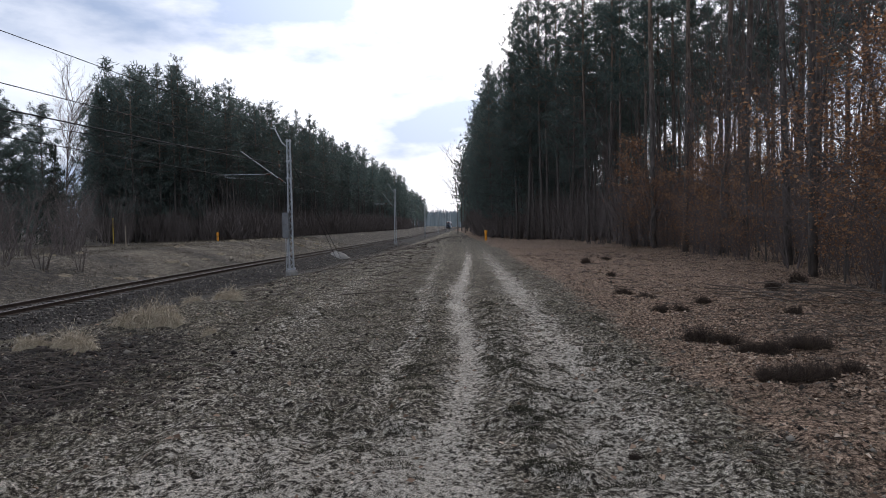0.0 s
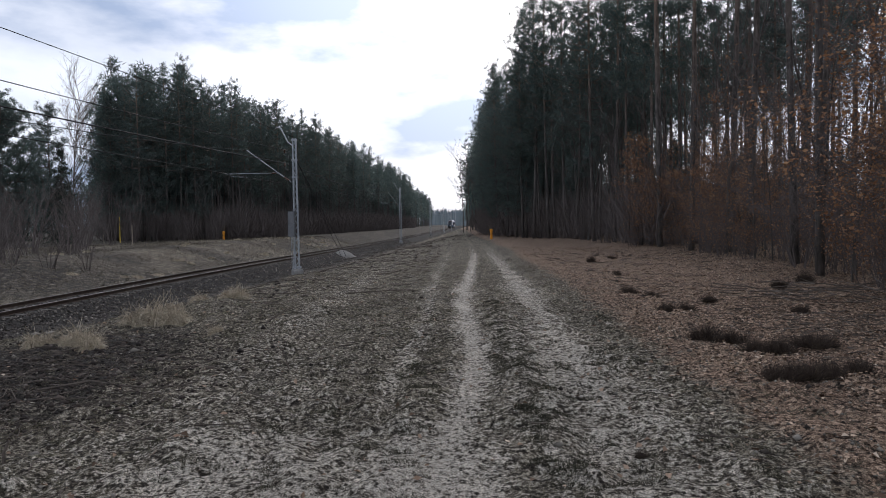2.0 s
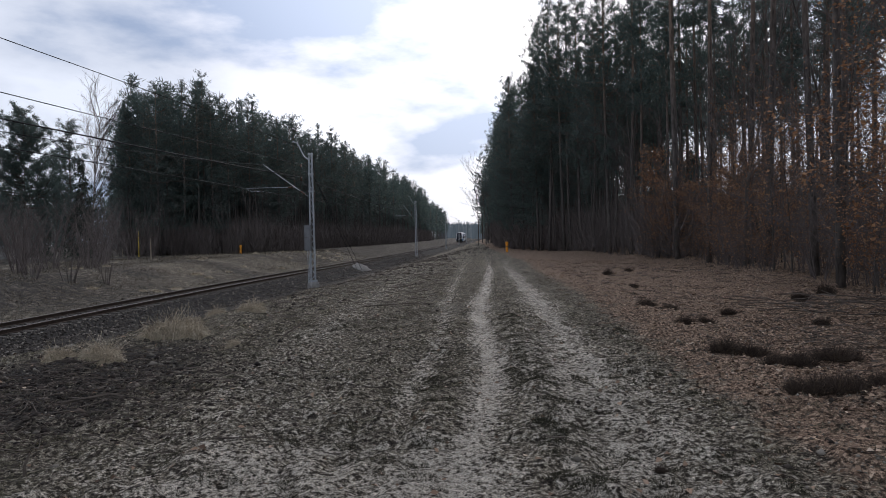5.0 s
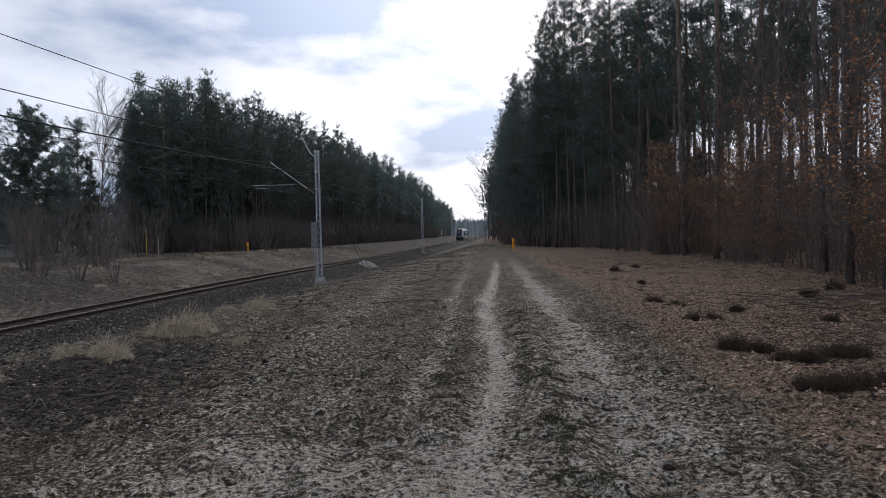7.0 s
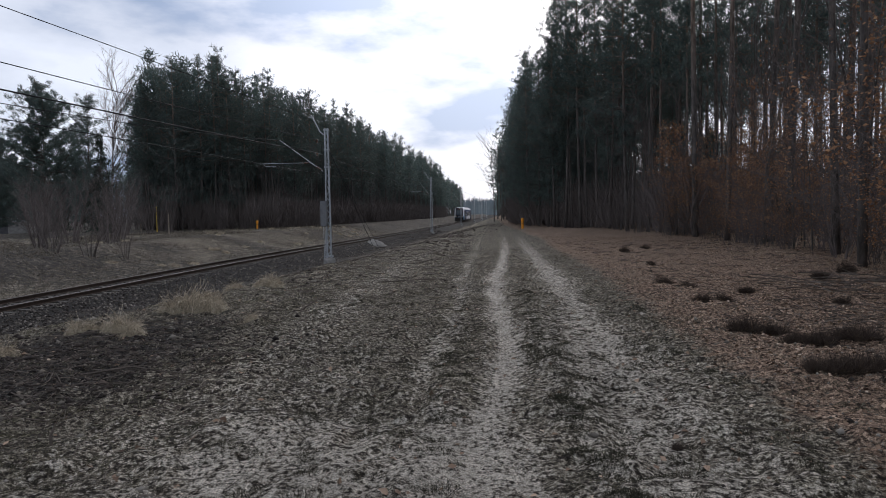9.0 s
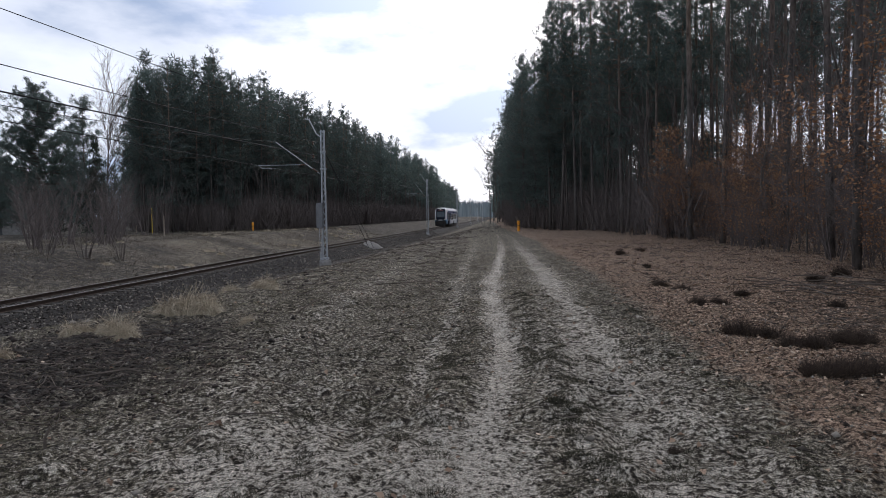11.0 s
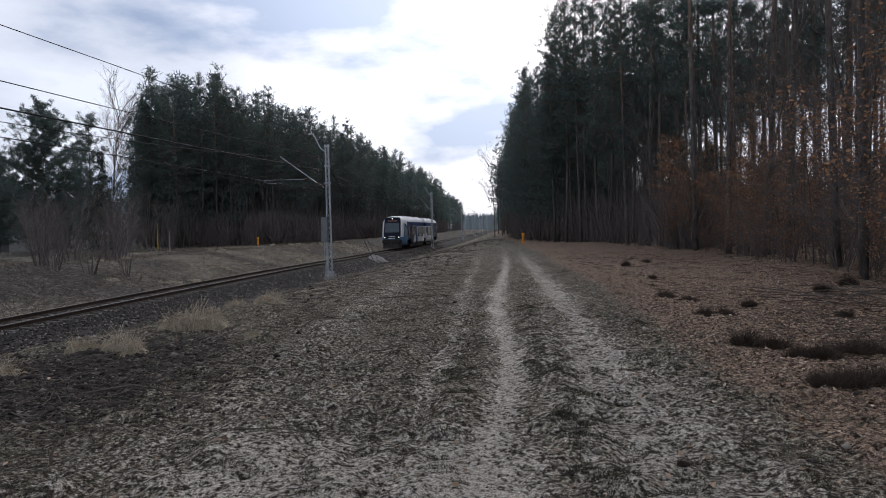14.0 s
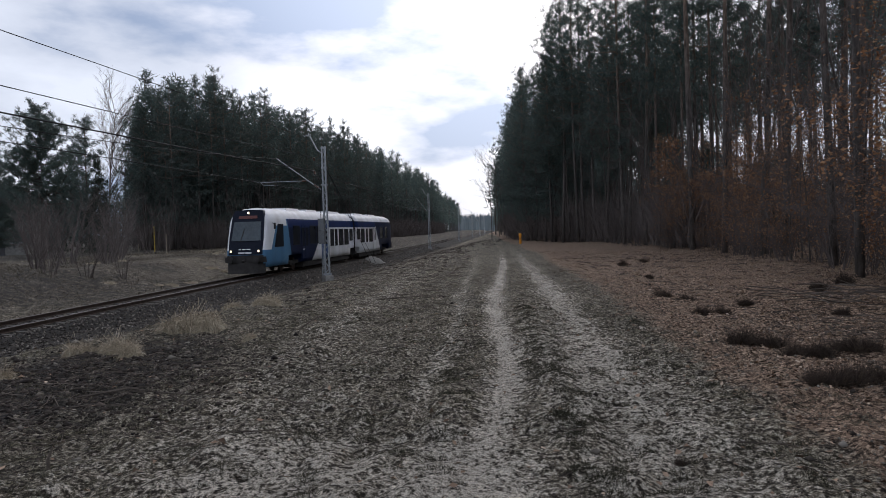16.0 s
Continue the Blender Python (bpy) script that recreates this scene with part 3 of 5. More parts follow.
# ---------------------------------------------------------------- trees
def needles(centres, aims, count, length, width, rng, mat, name):
    """Tufts of narrow needle sprays: each one a slim triangle."""
    c = np.repeat(np.asarray(centres, float), count, 0)
    a = np.repeat(np.asarray(aims, float), count, 0)
    n = len(c)
    d = a * 0.75 + rng.normal(size=(n, 3)) * 0.62
    d /= np.linalg.norm(d, axis=1)[:, None] + 1e-9
    side = np.cross(d, rng.normal(size=(n, 3)))
    side /= np.linalg.norm(side, axis=1)[:, None] + 1e-9
    L = length * rng.uniform(0.6, 1.3, (n, 1))
    w = width * rng.uniform(0.7, 1.3, (n, 1))
    base = c + rng.normal(size=(n, 3)) * length * 0.50
    v = np.stack([base - side * w * .5, base + side * w * .5, base + d * L], 1).reshape(-1, 3)
    me = bpy.data.meshes.new(name)
    me.vertices.add(len(v))
    me.vertices.foreach_set("co", v.ravel())
    me.loops.add(3 * n)
    me.loops.foreach_set("vertex_index", np.arange(3 * n))
    me.polygons.add(n)
    me.polygons.foreach_set("loop_start", np.arange(0, 3 * n, 3))
    me.update(calc_edges=True)
    me.materials.append(mat)
    return me


def pine_meshes(seed, H, start, spread, gap=0.5, count=11, length=0.42, width=0.10, lean=0.0, spruce=False, limbs=1.0, whorl=0.62):
    rng = np.random.default_rng(seed)
    g = Geo()
    bend = rng.normal(size=2) * 0.02 * H * (0.4 + lean)
    pts = [(bend[0] * math.sin(f * 2.2), bend[1] * math.sin(f * 2.6), f * H) for f in np.linspace(0, 1, 9)]
    pts[0] = (0, 0, -.3)
    r0 = 0.0053 * H
    g.tube(pts, [r0 * 1.25] + [r0 * (1 - f) ** 0.75 + .02 for f in np.linspace(.1, 1, 8)], 7)

    def stem(z):
        f = z / H
        return np.array([bend[0] * math.sin(f * 2.2), bend[1] * math.sin(f * 2.6), z])
    cs, ds = [], []
    z = start * H
    while z < H * 0.985:
        t = (z / H - start) / (1 - start)
        if spruce:
            L0 = spread * (1 - t) ** 0.9 + .2
        else:
            L0 = spread * (min(1, 0.45 + 1.5 * t) if t < .35 else 1.0) * (1 - t) ** 0.68 + .30
        for k in range(rng.integers(4, 7)):
            if rng.random() < 0.15:
                continue
            az_ = rng.uniform(0, 2 * math.pi)
            L = L0 * rng.uniform(0.4, 1.3)
            up = (-.25 if spruce else (-.12 + 0.75 * t)) + rng.normal() * .12
            d = np.array([math.cos(az_), math.sin(az_), up])
            o = stem(z) + np.array([0, 0, rng.uniform(-.25, .25)])
            droop = 0.22 if not spruce else 0.0
            tip = o + d * L + np.array([0, 0, droop * L])
            midp = o + d * L * .5 + np.array([0, 0, -.05 * L])
            if rng.random() < limbs:
                g.tube([tuple(o), tuple(midp), tuple(tip)], [.012 + .012 * L, .01 + .007 * L, .008], 3, cap=False)
            s = 0.28
            while s <= 1.0:
                q = o + d * L * s + np.array([0, 0, droop * L * s * s])
                j = rng.normal(size=3) * (.10 + .11 * L * s) * np.array([1, 1, .45])
                cs.append(q + j)
                ds.append(d * .6 + np.array([0, 0, .55 if not spruce else -.1]))
                s += gap / max(L, .3) * rng.uniform(.7, 1.2)
        z += (whorl if not spruce else .36) * rng.uniform(.7, 1.4)
    # dead stubs below the crown
    if not spruce:
        for k in range(9):
            z = H * rng.uniform(.08, max(start, .12))
            az_ = rng.uniform(0, 6.28)
            L = rng.uniform(.4, 1.6)
            o = stem(z)
            g.tube([tuple(o), tuple(o + np.array([math.cos(az_) * L, math.sin(az_) * L, rng.uniform(-.3, .2) * L]))], [.018, .006], 3, cap=False)
    return g.mesh("trunk", M_BARK, smooth=True), needles(cs, ds, count, length, width, rng, M_SPRUCE if spruce else M_NEEDLE, "crown")


def bare_meshes(seed, H, r0, forks, mat_trunk, leaves=0, spread=0.5, stems=1, thin=0.006, low=0.25, leaf=0.09, depth=3):
    """A leafless tree or bush: stems that fork into finer and finer twigs, with withered leaves where it has kept them."""
    rng = np.random.default_rng(seed)
    trunk, twigs = Geo(), Geo()
    tips = []

    def grow(o, d, L, r, level):
        n = 4 if level == 0 else 3
        pts, p = [o], o
        for i in range(n):
            d = d + rng.normal(size=3) * (.06 if level == 0 else .14)
            d[2] += .05 if level else .02
            d /= np.linalg.norm(d)
            p = p + d * L / n
            pts.append(p)
        rr = [max(thin * .6, r * (1 - .8 * i / n)) for i in range(n + 1)]
        (trunk if level == 0 else twigs).tube([tuple(q) for q in pts], rr, 6 if level == 0 else 3, cap=False)
        if level >= depth - 1:
            tips.extend(pts[1:])
        if level < depth:
            k = forks[min(level, len(forks) - 1)]
            for j in range(k):
                f = (low if level == 0 else .25) + (1 - (low if level == 0 else .25)) * (j + rng.random()) / k
                i = min(n - 1, int(f * n))
                q = pts[i] + (pts[i + 1] - pts[i]) * (f * n - i)
                a = rng.uniform(0, 6.283)
                side = np.array([math.cos(a), math.sin(a), rng.uniform(-.1, .5)])
                dd = d * (1 - spread) + side * spread * 1.3
                dd /= np.linalg.norm(dd)
                grow(q, dd, L * (.42 if level == 0 else .5) * rng.uniform(.6, 1.2) * (1.15 - .5 * f), max(thin, r * .38), level + 1)
    for s in range(stems):
        a = rng.uniform(0, 6.283)
        o = np.array([math.cos(a), math.sin(a), 0]) * (0 if stems == 1 else rng.uniform(.05, .35)) + np.array([0, 0, -.1])
        d = np.array([math.cos(a) * (.05 if stems == 1 else .32), math.sin(a) * (.05 if stems == 1 else .32), 1.0])
        grow(o, d / np.linalg.norm(d), H * rng.uniform(.7, 1.0) if stems > 1 else H, r0, 0)
    out = [trunk.mesh("trunk", mat_trunk, smooth=True), twigs.mesh("twigs", M_TWIG)]
    if leaves:
        g = Geo()
        for k in range(leaves):
            q = tips[rng.integers(len(tips))] + rng.normal(size=3) * .10
            a = rng.normal(size=3)
            a[2] = -abs(a[2]) * .6
            a /= np.linalg.norm(a)
            b_ = np.cross(a, rng.normal(size=3))
            b_ /= np.linalg.norm(b_)
            L = leaf * rng.uniform(.6, 1.3)
            up = np.cross(a, b_) * L * .15
            g.add([tuple(q), tuple(q + a * L * .5 + b_ * L * .32 + up), tuple(q + a * L), tuple(q + a * L * .5 - b_ * L * .32 + up)], [(0, 1, 2), (0, 2, 3)])
        out.append(g.mesh("withered_leaves", M_BEECH))
    return out


def plant(name, meshes, names, label, category, group, x, y, s=1.0, rz=0.0, dz=0.0):
    t = thing(name, label, category, pose(x, y, on_ground(x, y, dz), 0, 0, rz), group)
    t.scale = (s, s, s)
    for n, me in zip(names, meshes):
        part(n, me, None, t)
    return t


rnd = random.Random(11)
# the kinds of tree
PINE_FULL = [pine_meshes(100 + i, 23 + i % 3, st, sp, 0.38, 30, .25, .050) for i, (st, sp) in enumerate([(.34, 3.3), (.40, 3.1), (.26, 3.6), (.46, 2.9), (.36, 3.4)])]
PINE_EDGE = [pine_meshes(150 + i, 23 + i % 2, st, sp, 0.38, 30, .26, .052) for i, (st, sp) in enumerate([(.16, 3.9), (.12, 3.6), (.20, 4.1)])]
PINE_SLIM = [pine_meshes(200 + i, 23 + i % 3, st, sp, .44, 36, .28, .054, limbs=.6) for i, (st, sp) in enumerate([(.60, 2.0), (.55, 2.2), (.66, 1.8), (.52, 2.1)])]
PINE_LOW = [pine_meshes(350 + i, 20, .10, 3.0, 1.3, 6, 1.05, .34, limbs=.05) for i in range(2)]
PINE_FAR = [pine_meshes(300 + i, 23, st, sp, .90, 10, .62, .150, limbs=.1) for i, (st, sp) in enumerate([(.36, 2.7), (.44, 2.6), (.30, 2.9), (.40, 2.5)])]
PINE_HIGH = [pine_meshes(320 + i, 23, st, sp, .80, 12, .58, .135, limbs=.2) for i, (st, sp) in enumerate([(.62, 2.2), (.66, 2.0), (.58, 2.3)])]
PINE_OPEN = [pine_meshes(401, 16, .10, 5.6, .25, 54, .25, .050, .5, whorl=.32), pine_meshes(402, 17.8, .16, 3.6, .28, 36, .25, .050, whorl=.38)]
SPRUCE = pine_meshes(403, 12, .05, 2.4, .30, 11, .36, .10, spruce=True)
BIRCH = bare_meshes(500, 21, .17, (30, 12, 8), M_BIRCH, spread=.33, low=.20, depth=3, thin=.011)
BARE = [bare_meshes(510 + i, 17 + i, .13, (18, 7, 4), M_DARKBARK, spread=.42, low=.32, thin=.011) for i in range(3)]
POLE = [bare_meshes(520 + i, 12 + 2 * i, .075, (9, 5, 3), M_DARKBARK, spread=.40, low=.20, thin=.008) for i in range(3)]
BEECH = [bare_meshes(530 + i, 5.2 + .5 * i, .040, (22, 7, 3), M_DARKBARK, (2600, 800, 1900, 500)[i], .62, 1, .005, .10, .09) for i in range(4)]
BUSH = [bare_meshes(540 + i, 3.0 + .4 * i, .022, (7, 4), M_TWIG, 0, .42, 9, .0045, .15, depth=2) for i in range(3)]
BUSH_LEAF = [bare_meshes(550 + i, 2.6, .018, (7, 5), M_TWIG, 230, .5, 7, .0045, .15, .09, depth=2) for i in range(2)]

EDGE_R = ([-10, 3, 15, 21, 30, 36, 50, 66, 78, 86, 95, 130, 200, 340], [7.5, 8.0, 9.6, 11.2, 12.0, 12.6, 12.2, 10.6, 8.2, 5.6, 4.2, 4.6, 6.5, 12])
EDGE_L = ([88, 95, 105, 162, 232, 340], [-41, -34.5, -32.5, -27.5, -24.5, -23])


def edge_r(y):
    return float(np.interp(y, *EDGE_R))


def edge_l(y):
    return float(np.interp(y, *EDGE_L))


DEEP = []      # the trees behind, joined into one


def grow_woods():
    pine_lab = "tall straight pine with a dark green crown"
    # right-hand wood: an open stand some 35 m deep
    y = 4.0
    while y < 150:
        d = 0.8
        while d < (20 if y < 60 else (32 if y < 110 else 24)):
            x = edge_r(y) + d + rnd.uniform(-1.0, 1.0)
            yy = y + rnd.uniform(-1.3, 1.3)
            r = rnd.random()
            sc = rnd.uniform(.86, 1.08)
            rz = rnd.uniform(0, 360)
            if y > 56 and d < 7 and y < 112:
                plant("pine_tree", PINE_EDGE[rnd.randrange(3)] if y > 76 and d < 5 else PINE_FULL[rnd.randrange(5)], ("trunk", "crown"), pine_lab, "pine tree", "pines of the wood beside the path", x, yy, min(sc, .93) if y > 80 and d < 5 else sc * (1.13 if y < 76 and d > 2 else 1.0), rz)
            elif y > 42 or r < .55:
                if y < 80 and d < 16:
                    plant("pine_tree", PINE_SLIM[rnd.randrange(4)], ("trunk", "crown"), pine_lab, "pine tree", "pines of the wood beside the path", x, yy, sc, rz)
                else:
                    DEEP.append((PINE_HIGH[rnd.randrange(3)] if x > .31 * yy else PINE_FAR[rnd.randrange(4)], x, yy, sc, rz))
            elif r < .76 and d < 7:
                plant("bare_tree", BARE[rnd.randrange(3)], ("trunk", "crown"), "leafless grey-barked tree with fine bare branches", "bare tree", "leafless trees of the wood", x, yy, sc, rz)
            elif r < .82:
                plant("young_tree", POLE[rnd.randrange(3)], ("trunk", "crown"), "slender leafless young tree among taller pines", "bare tree", "young leafless trees", x, yy, sc, rz)
            d += (rnd.uniform(4.0, 6.4) if y < 55 else rnd.uniform(3.4, 5.6)) + d * .05
        for k in range(3 if y < 45 else 8):
            DEEP.append((PINE_LOW[rnd.randrange(2)], edge_r(y) + rnd.uniform(20, 44) if y < 45 else edge_r(y) + rnd.uniform(6, 30), y + rnd.uniform(-2, 2), rnd.uniform(.14, .33), rnd.uniform(0, 360)))
        y += rnd.uniform(3.0, 4.2) if y < 42 else (rnd.uniform(2.8, 3.8) if y < 100 else 4.4)
    # young beeches and bushes along the skirts of it
    y = 6.0
    while y < 88:
        for d in (rnd.uniform(-.3, 1.2), rnd.uniform(2.0, 4.5)):
            x, yy = edge_r(y) + d, y + rnd.uniform(-.7, .7)
            if rnd.random() < (.78 if y < 46 else 0):
                plant("young_beech", BEECH[rnd.randrange(4)], ("trunk", "crown", "foliage"), "young beech holding withered orange-brown leaves", "beech sapling", "young beeches at the wood's edge", x, yy, rnd.uniform(.65, 1.25), rnd.uniform(0, 360))
            elif y < 48 or rnd.random() < .5:
                plant("bush", BUSH[rnd.randrange(3)], ("stem_clump", "crown"), "leafless brown bush with many thin stems", "bush", "bushes at the wood's edge", x, yy, rnd.uniform(.6, 1.1), rnd.uniform(0, 360))
        x, yy = edge_r(y) + rnd.uniform(.2, 3), y + rnd.uniform(-.7, .7)
        if rnd.random() < .40:
            plant("young_tree", POLE[rnd.randrange(3)], ("trunk", "crown"), "slender leafless young tree among taller pines", "bare tree", "young leafless trees", x, yy, rnd.uniform(.55, 1.0), rnd.uniform(0, 360))
        for k in range(2 if y < 48 else 0):
            plant("leafy_bush", BUSH_LEAF[rnd.randrange(2)], ("stem_clump", "crown", "foliage"), "low bush with a few withered brown leaves", "bush", "bushes at the wood's edge", edge_r(y) + rnd.uniform(-.4, 2), y + rnd.uniform(-.7, .7), rnd.uniform(.5, .9), rnd.uniform(0, 360))
        y += rnd.uniform(1.0, 1.5)
    # left-hand wood beyond the line
    y = 88.0
    while y < 345:
        rows = 7 if y < 130 else 5
        d = 0.0
        for k in range(rows):
            x, yy = edge_l(y) - d + rnd.uniform(-1.2, 1.2), y + rnd.uniform(-1.4, 1.4)
            d += rnd.uniform(2.8, 4.2)
            if x < -.525 * yy:
                continue
            sc = rnd.uniform(.82, 1.10)
            rz = rnd.uniform(0, 360)
            if k < 2 and y < 175:
                kind = (PINE_EDGE[rnd.randrange(3)] if rnd.random() < .22 else PINE_FULL[rnd.randrange(5)])
                plant("pine_tree", kind, ("trunk", "crown"), pine_lab, "pine tree", "pines of the wood beyond the line", x, yy, sc * (1 if k else .96), rz)
            else:
                DEEP.append((PINE_FAR[rnd.randrange(4)] if k < rows - 2 else PINE_LOW[k % 2], x, yy, sc * 1.05, rz))
        if y < 240:
            for k in range(3 if y < 170 else 2):
                plant("bush", BUSH[rnd.randrange(3)], ("stem_clump", "crown"), "leafless brown bush with many thin stems", "bush", "bushes below the far wood", edge_l(y) + rnd.uniform(-1.5, 4), y - rnd.uniform(0, 3), rnd.uniform(.7, 1.6), rnd.uniform(0, 360))
            for k in range(2 if y < 180 else 1):
                plant("young_tree", POLE[rnd.randrange(3)], ("trunk", "crown"), "slender leafless young tree in front of dark pines", "bare tree", "young leafless trees", edge_l(y) + rnd.uniform(-.5, 2.6), y - rnd.uniform(0, 2.6), rnd.uniform(.35, .85), rnd.uniform(0, 360))
        y += rnd.uniform(2.6, 3.5) if y < 180 else rnd.uniform(3.8, 5.2)
    for x, yy, s in ((-40.5, 87, .98), (-44.5, 93, 1.0), (-38.5, 90, 1.03), (-43.4, 88.5, .9), (-46.5, 97, .95), (-46.0, 89.5, .92), (-49, 95, .9)):
        plant("pine_tree", PINE_EDGE[rnd.randrange(3)], ("trunk", "crown"), pine_lab, "pine tree", "pines of the wood beyond the line", x, yy, s, rnd.uniform(0, 360))
    for k in range(80):
        y = rnd.uniform(112, 205)
        DEEP.append((PINE_LOW[k % 2], edge_r(y) + rnd.uniform(8, 44), y, rnd.uniform(.40, .75), rnd.uniform(0, 360)))
    for k in range(80):
        y = rnd.uniform(52, 128)
        x = edge_r(y) + rnd.uniform(15, 36)
        DEEP.append((PINE_LOW[k % 2], x, y, rnd.uniform(.34, .62) if x < .34 * y else rnd.uniform(.28, .46), rnd.uniform(0, 360)))
    for i, (x, yy, sc) in enumerate(((7.7, 76.5, 1.0), (8.5, 73, 1.08), (9.3, 75.5, 1.12), (9.7, 70, 1.12), (10.5, 73, 1.15), (10.9, 67, 1.1))):
        plant("pine_tree", PINE_FULL[i % 5], ("trunk", "crown"), pine_lab, "pine tree", "pines of the wood beside the path", x, yy, sc, 67 * i)
    for k in range(60):
        y = rnd.uniform(14, 62)
        plant("young_tree", POLE[rnd.randrange(3)], ("trunk", "crown"), "slender leafless young tree among taller pines", "bare tree", "young leafless trees", edge_r(y) + rnd.uniform(4, 22), y, rnd.uniform(.75, 1.15), rnd.uniform(0, 360))
    for k in range(110):
        y = rnd.uniform(96, 215)
        DEEP.append((PINE_LOW[k % 2], max(edge_l(y) - rnd.uniform(7, 26), -.50 * y), y, rnd.uniform(.18, .42), rnd.uniform(0, 360)))
    for k in range(46):
        y = rnd.uniform(104, 215)
        DEEP.append((PINE_LOW[k % 2], max(edge_l(y) - rnd.uniform(12, 34), -.47 * y), y, rnd.uniform(.6, .95), rnd.uniform(0, 360)))
    for k in range(45):
        y = rnd.uniform(290, 430)
        DEEP.append((PINE_LOW[k % 2], edge_l(y) - rnd.uniform(-2, 7), y, rnd.uniform(.25, .5), rnd.uniform(0, 360)))
    for k in range(90):
        y = rnd.uniform(150, 345)
        DEEP.append((PINE_LOW[k % 2], edge_l(y) - rnd.uniform(-1, 9), y, rnd.uniform(.18, .4), rnd.uniform(0, 360)))
    for k in range(70):
        x = -54 - 1.5 * k + rnd.uniform(-1, 1)
        DEEP.append((PINE_LOW[k % 2], x, 152 + rnd.uniform(-9, 9) - x * .1, rnd.uniform(.62, .95), rnd.uniform(0, 360)))
    # single trees on the open ground beyond the line
    one = [("pine_tree", PINE_OPEN[0], -47.2, 70, 1.0, "broad dark pine standing alone in the open"), ("pine_tree", PINE_OPEN[1], -51.0, 85, 1.0, "slender pine standing alone in the open"),
           ("pine_tree", PINE_OPEN[0], -58.5, 78, .74, "broad dark pine standing alone in the open"), ("pine_tree", PINE_OPEN[1], -74, 92, .8, "slender pine standing alone in the open"),
           ("spruce_tree", SPRUCE, -46.5, 80, 1.0, "small dark conical spruce"), ("spruce_tree", SPRUCE, -57.5, 88, .75, "small dark conical spruce")]
    for n, me, x, yy, s, lab in one:
        plant(n, me, ("trunk", "crown"), lab, n.replace("_", " "), "single trees", x, yy, s, rnd.uniform(0, 360))
    plant("birch_tree", BIRCH, ("trunk", "crown"), "tall leafless birch with pale bark and fine twigs", "birch tree", "single trees", -56.8, 101, 1.0, 40)
    plant("bare_tree", BARE[1], ("trunk", "crown"), "leafless tree with spreading pale branches", "bare tree", "single trees", 1.6, 128, .8, 10)
    plant("bare_tree", BARE[2], ("trunk", "crown"), "leafless tree with spreading pale branches", "bare tree", "single trees", 3.2, 136, .75, 80)
    for x, yy, s in ((-25.6, 38.6, 1.15), (-24.0, 39.6, 1.1), (-27.2, 40.6, 1.2), (-22.8, 41.5, .8), (-29.5, 43, 1.2), (-26.5, 46, 1.1), (-30, 52, 1.2), (-40, 60, 1.6), (-34, 61, 1.5), (-45, 66, 1.7), (-28.5, 41.5, 1.7), (-27.8, 48.5, 1.8), (-42, 62, 2.0), (-36.5, 66, 1.9), (-31.5, 57, 1.6), (-48, 72, 2.0), (-40, 72, 1.8), (-42.5, 77, 2.2), (-35.5, 70, 1.9), (-38, 79, 2.0), (-29.8, 47, 1.9)):
        plant("bush", BUSH[rnd.randrange(3)], ("stem_clump", "crown"), "leafless brown bush with many thin stems", "bush", "bushes beside the line", x, yy, s, rnd.uniform(0, 360))


grow_woods()


def deep_woods():
    """The inner rows of the woods, past counting, joined."""
    for part_i, name, mat in ((0, "inner_trunks", M_BARK), (1, "inner_crowns", M_NEEDLE)):
        cos, loops, starts, totals, nv, nl = [], [], [], [], 0, 0
        cache = {}
        for kind, x, y, s, rz in DEEP:
            me = kind[part_i]
            if me.name not in cache:
                v = np.empty(len(me.vertices) * 3, np.float32)
                me.vertices.foreach_get("co", v)
                li = np.empty(len(me.loops), np.int32)
                me.loops.foreach_get("vertex_index", li)
                ls = np.empty(len(me.polygons), np.int32)
                me.polygons.foreach_get("loop_start", ls)
                cache[me.name] = v.reshape(-1, 3), li, ls
            v, li, ls = cache[me.name]
            c, sn = math.cos(radians(rz)), math.sin(radians(rz))
            w = v @ np.array([[c, sn, 0], [-sn, c, 0], [0, 0, 1]]) * s + np.array([x, y, on_ground(x, y)])
            cos.append(w)
            loops.append(li + nv)
            starts.append(ls + nl)
            nv += len(v)
            nl += len(li)
        me = bpy.data.meshes.new(name)
        me.vertices.add(nv)
        me.vertices.foreach_set("co", np.concatenate(cos).astype(np.float32).ravel())
        me.loops.add(nl)
        me.loops.foreach_set("vertex_index", np.concatenate(loops))
        st = np.concatenate(starts)
        me.polygons.add(len(st))
        me.polygons.foreach_set("loop_start", st)
        me.update(calc_edges=True)
        me.materials.append(mat)
        tagged(new(name, me), "inner rows of tall dark pines in the woods", "woods", kind="stuff")


deep_woods()


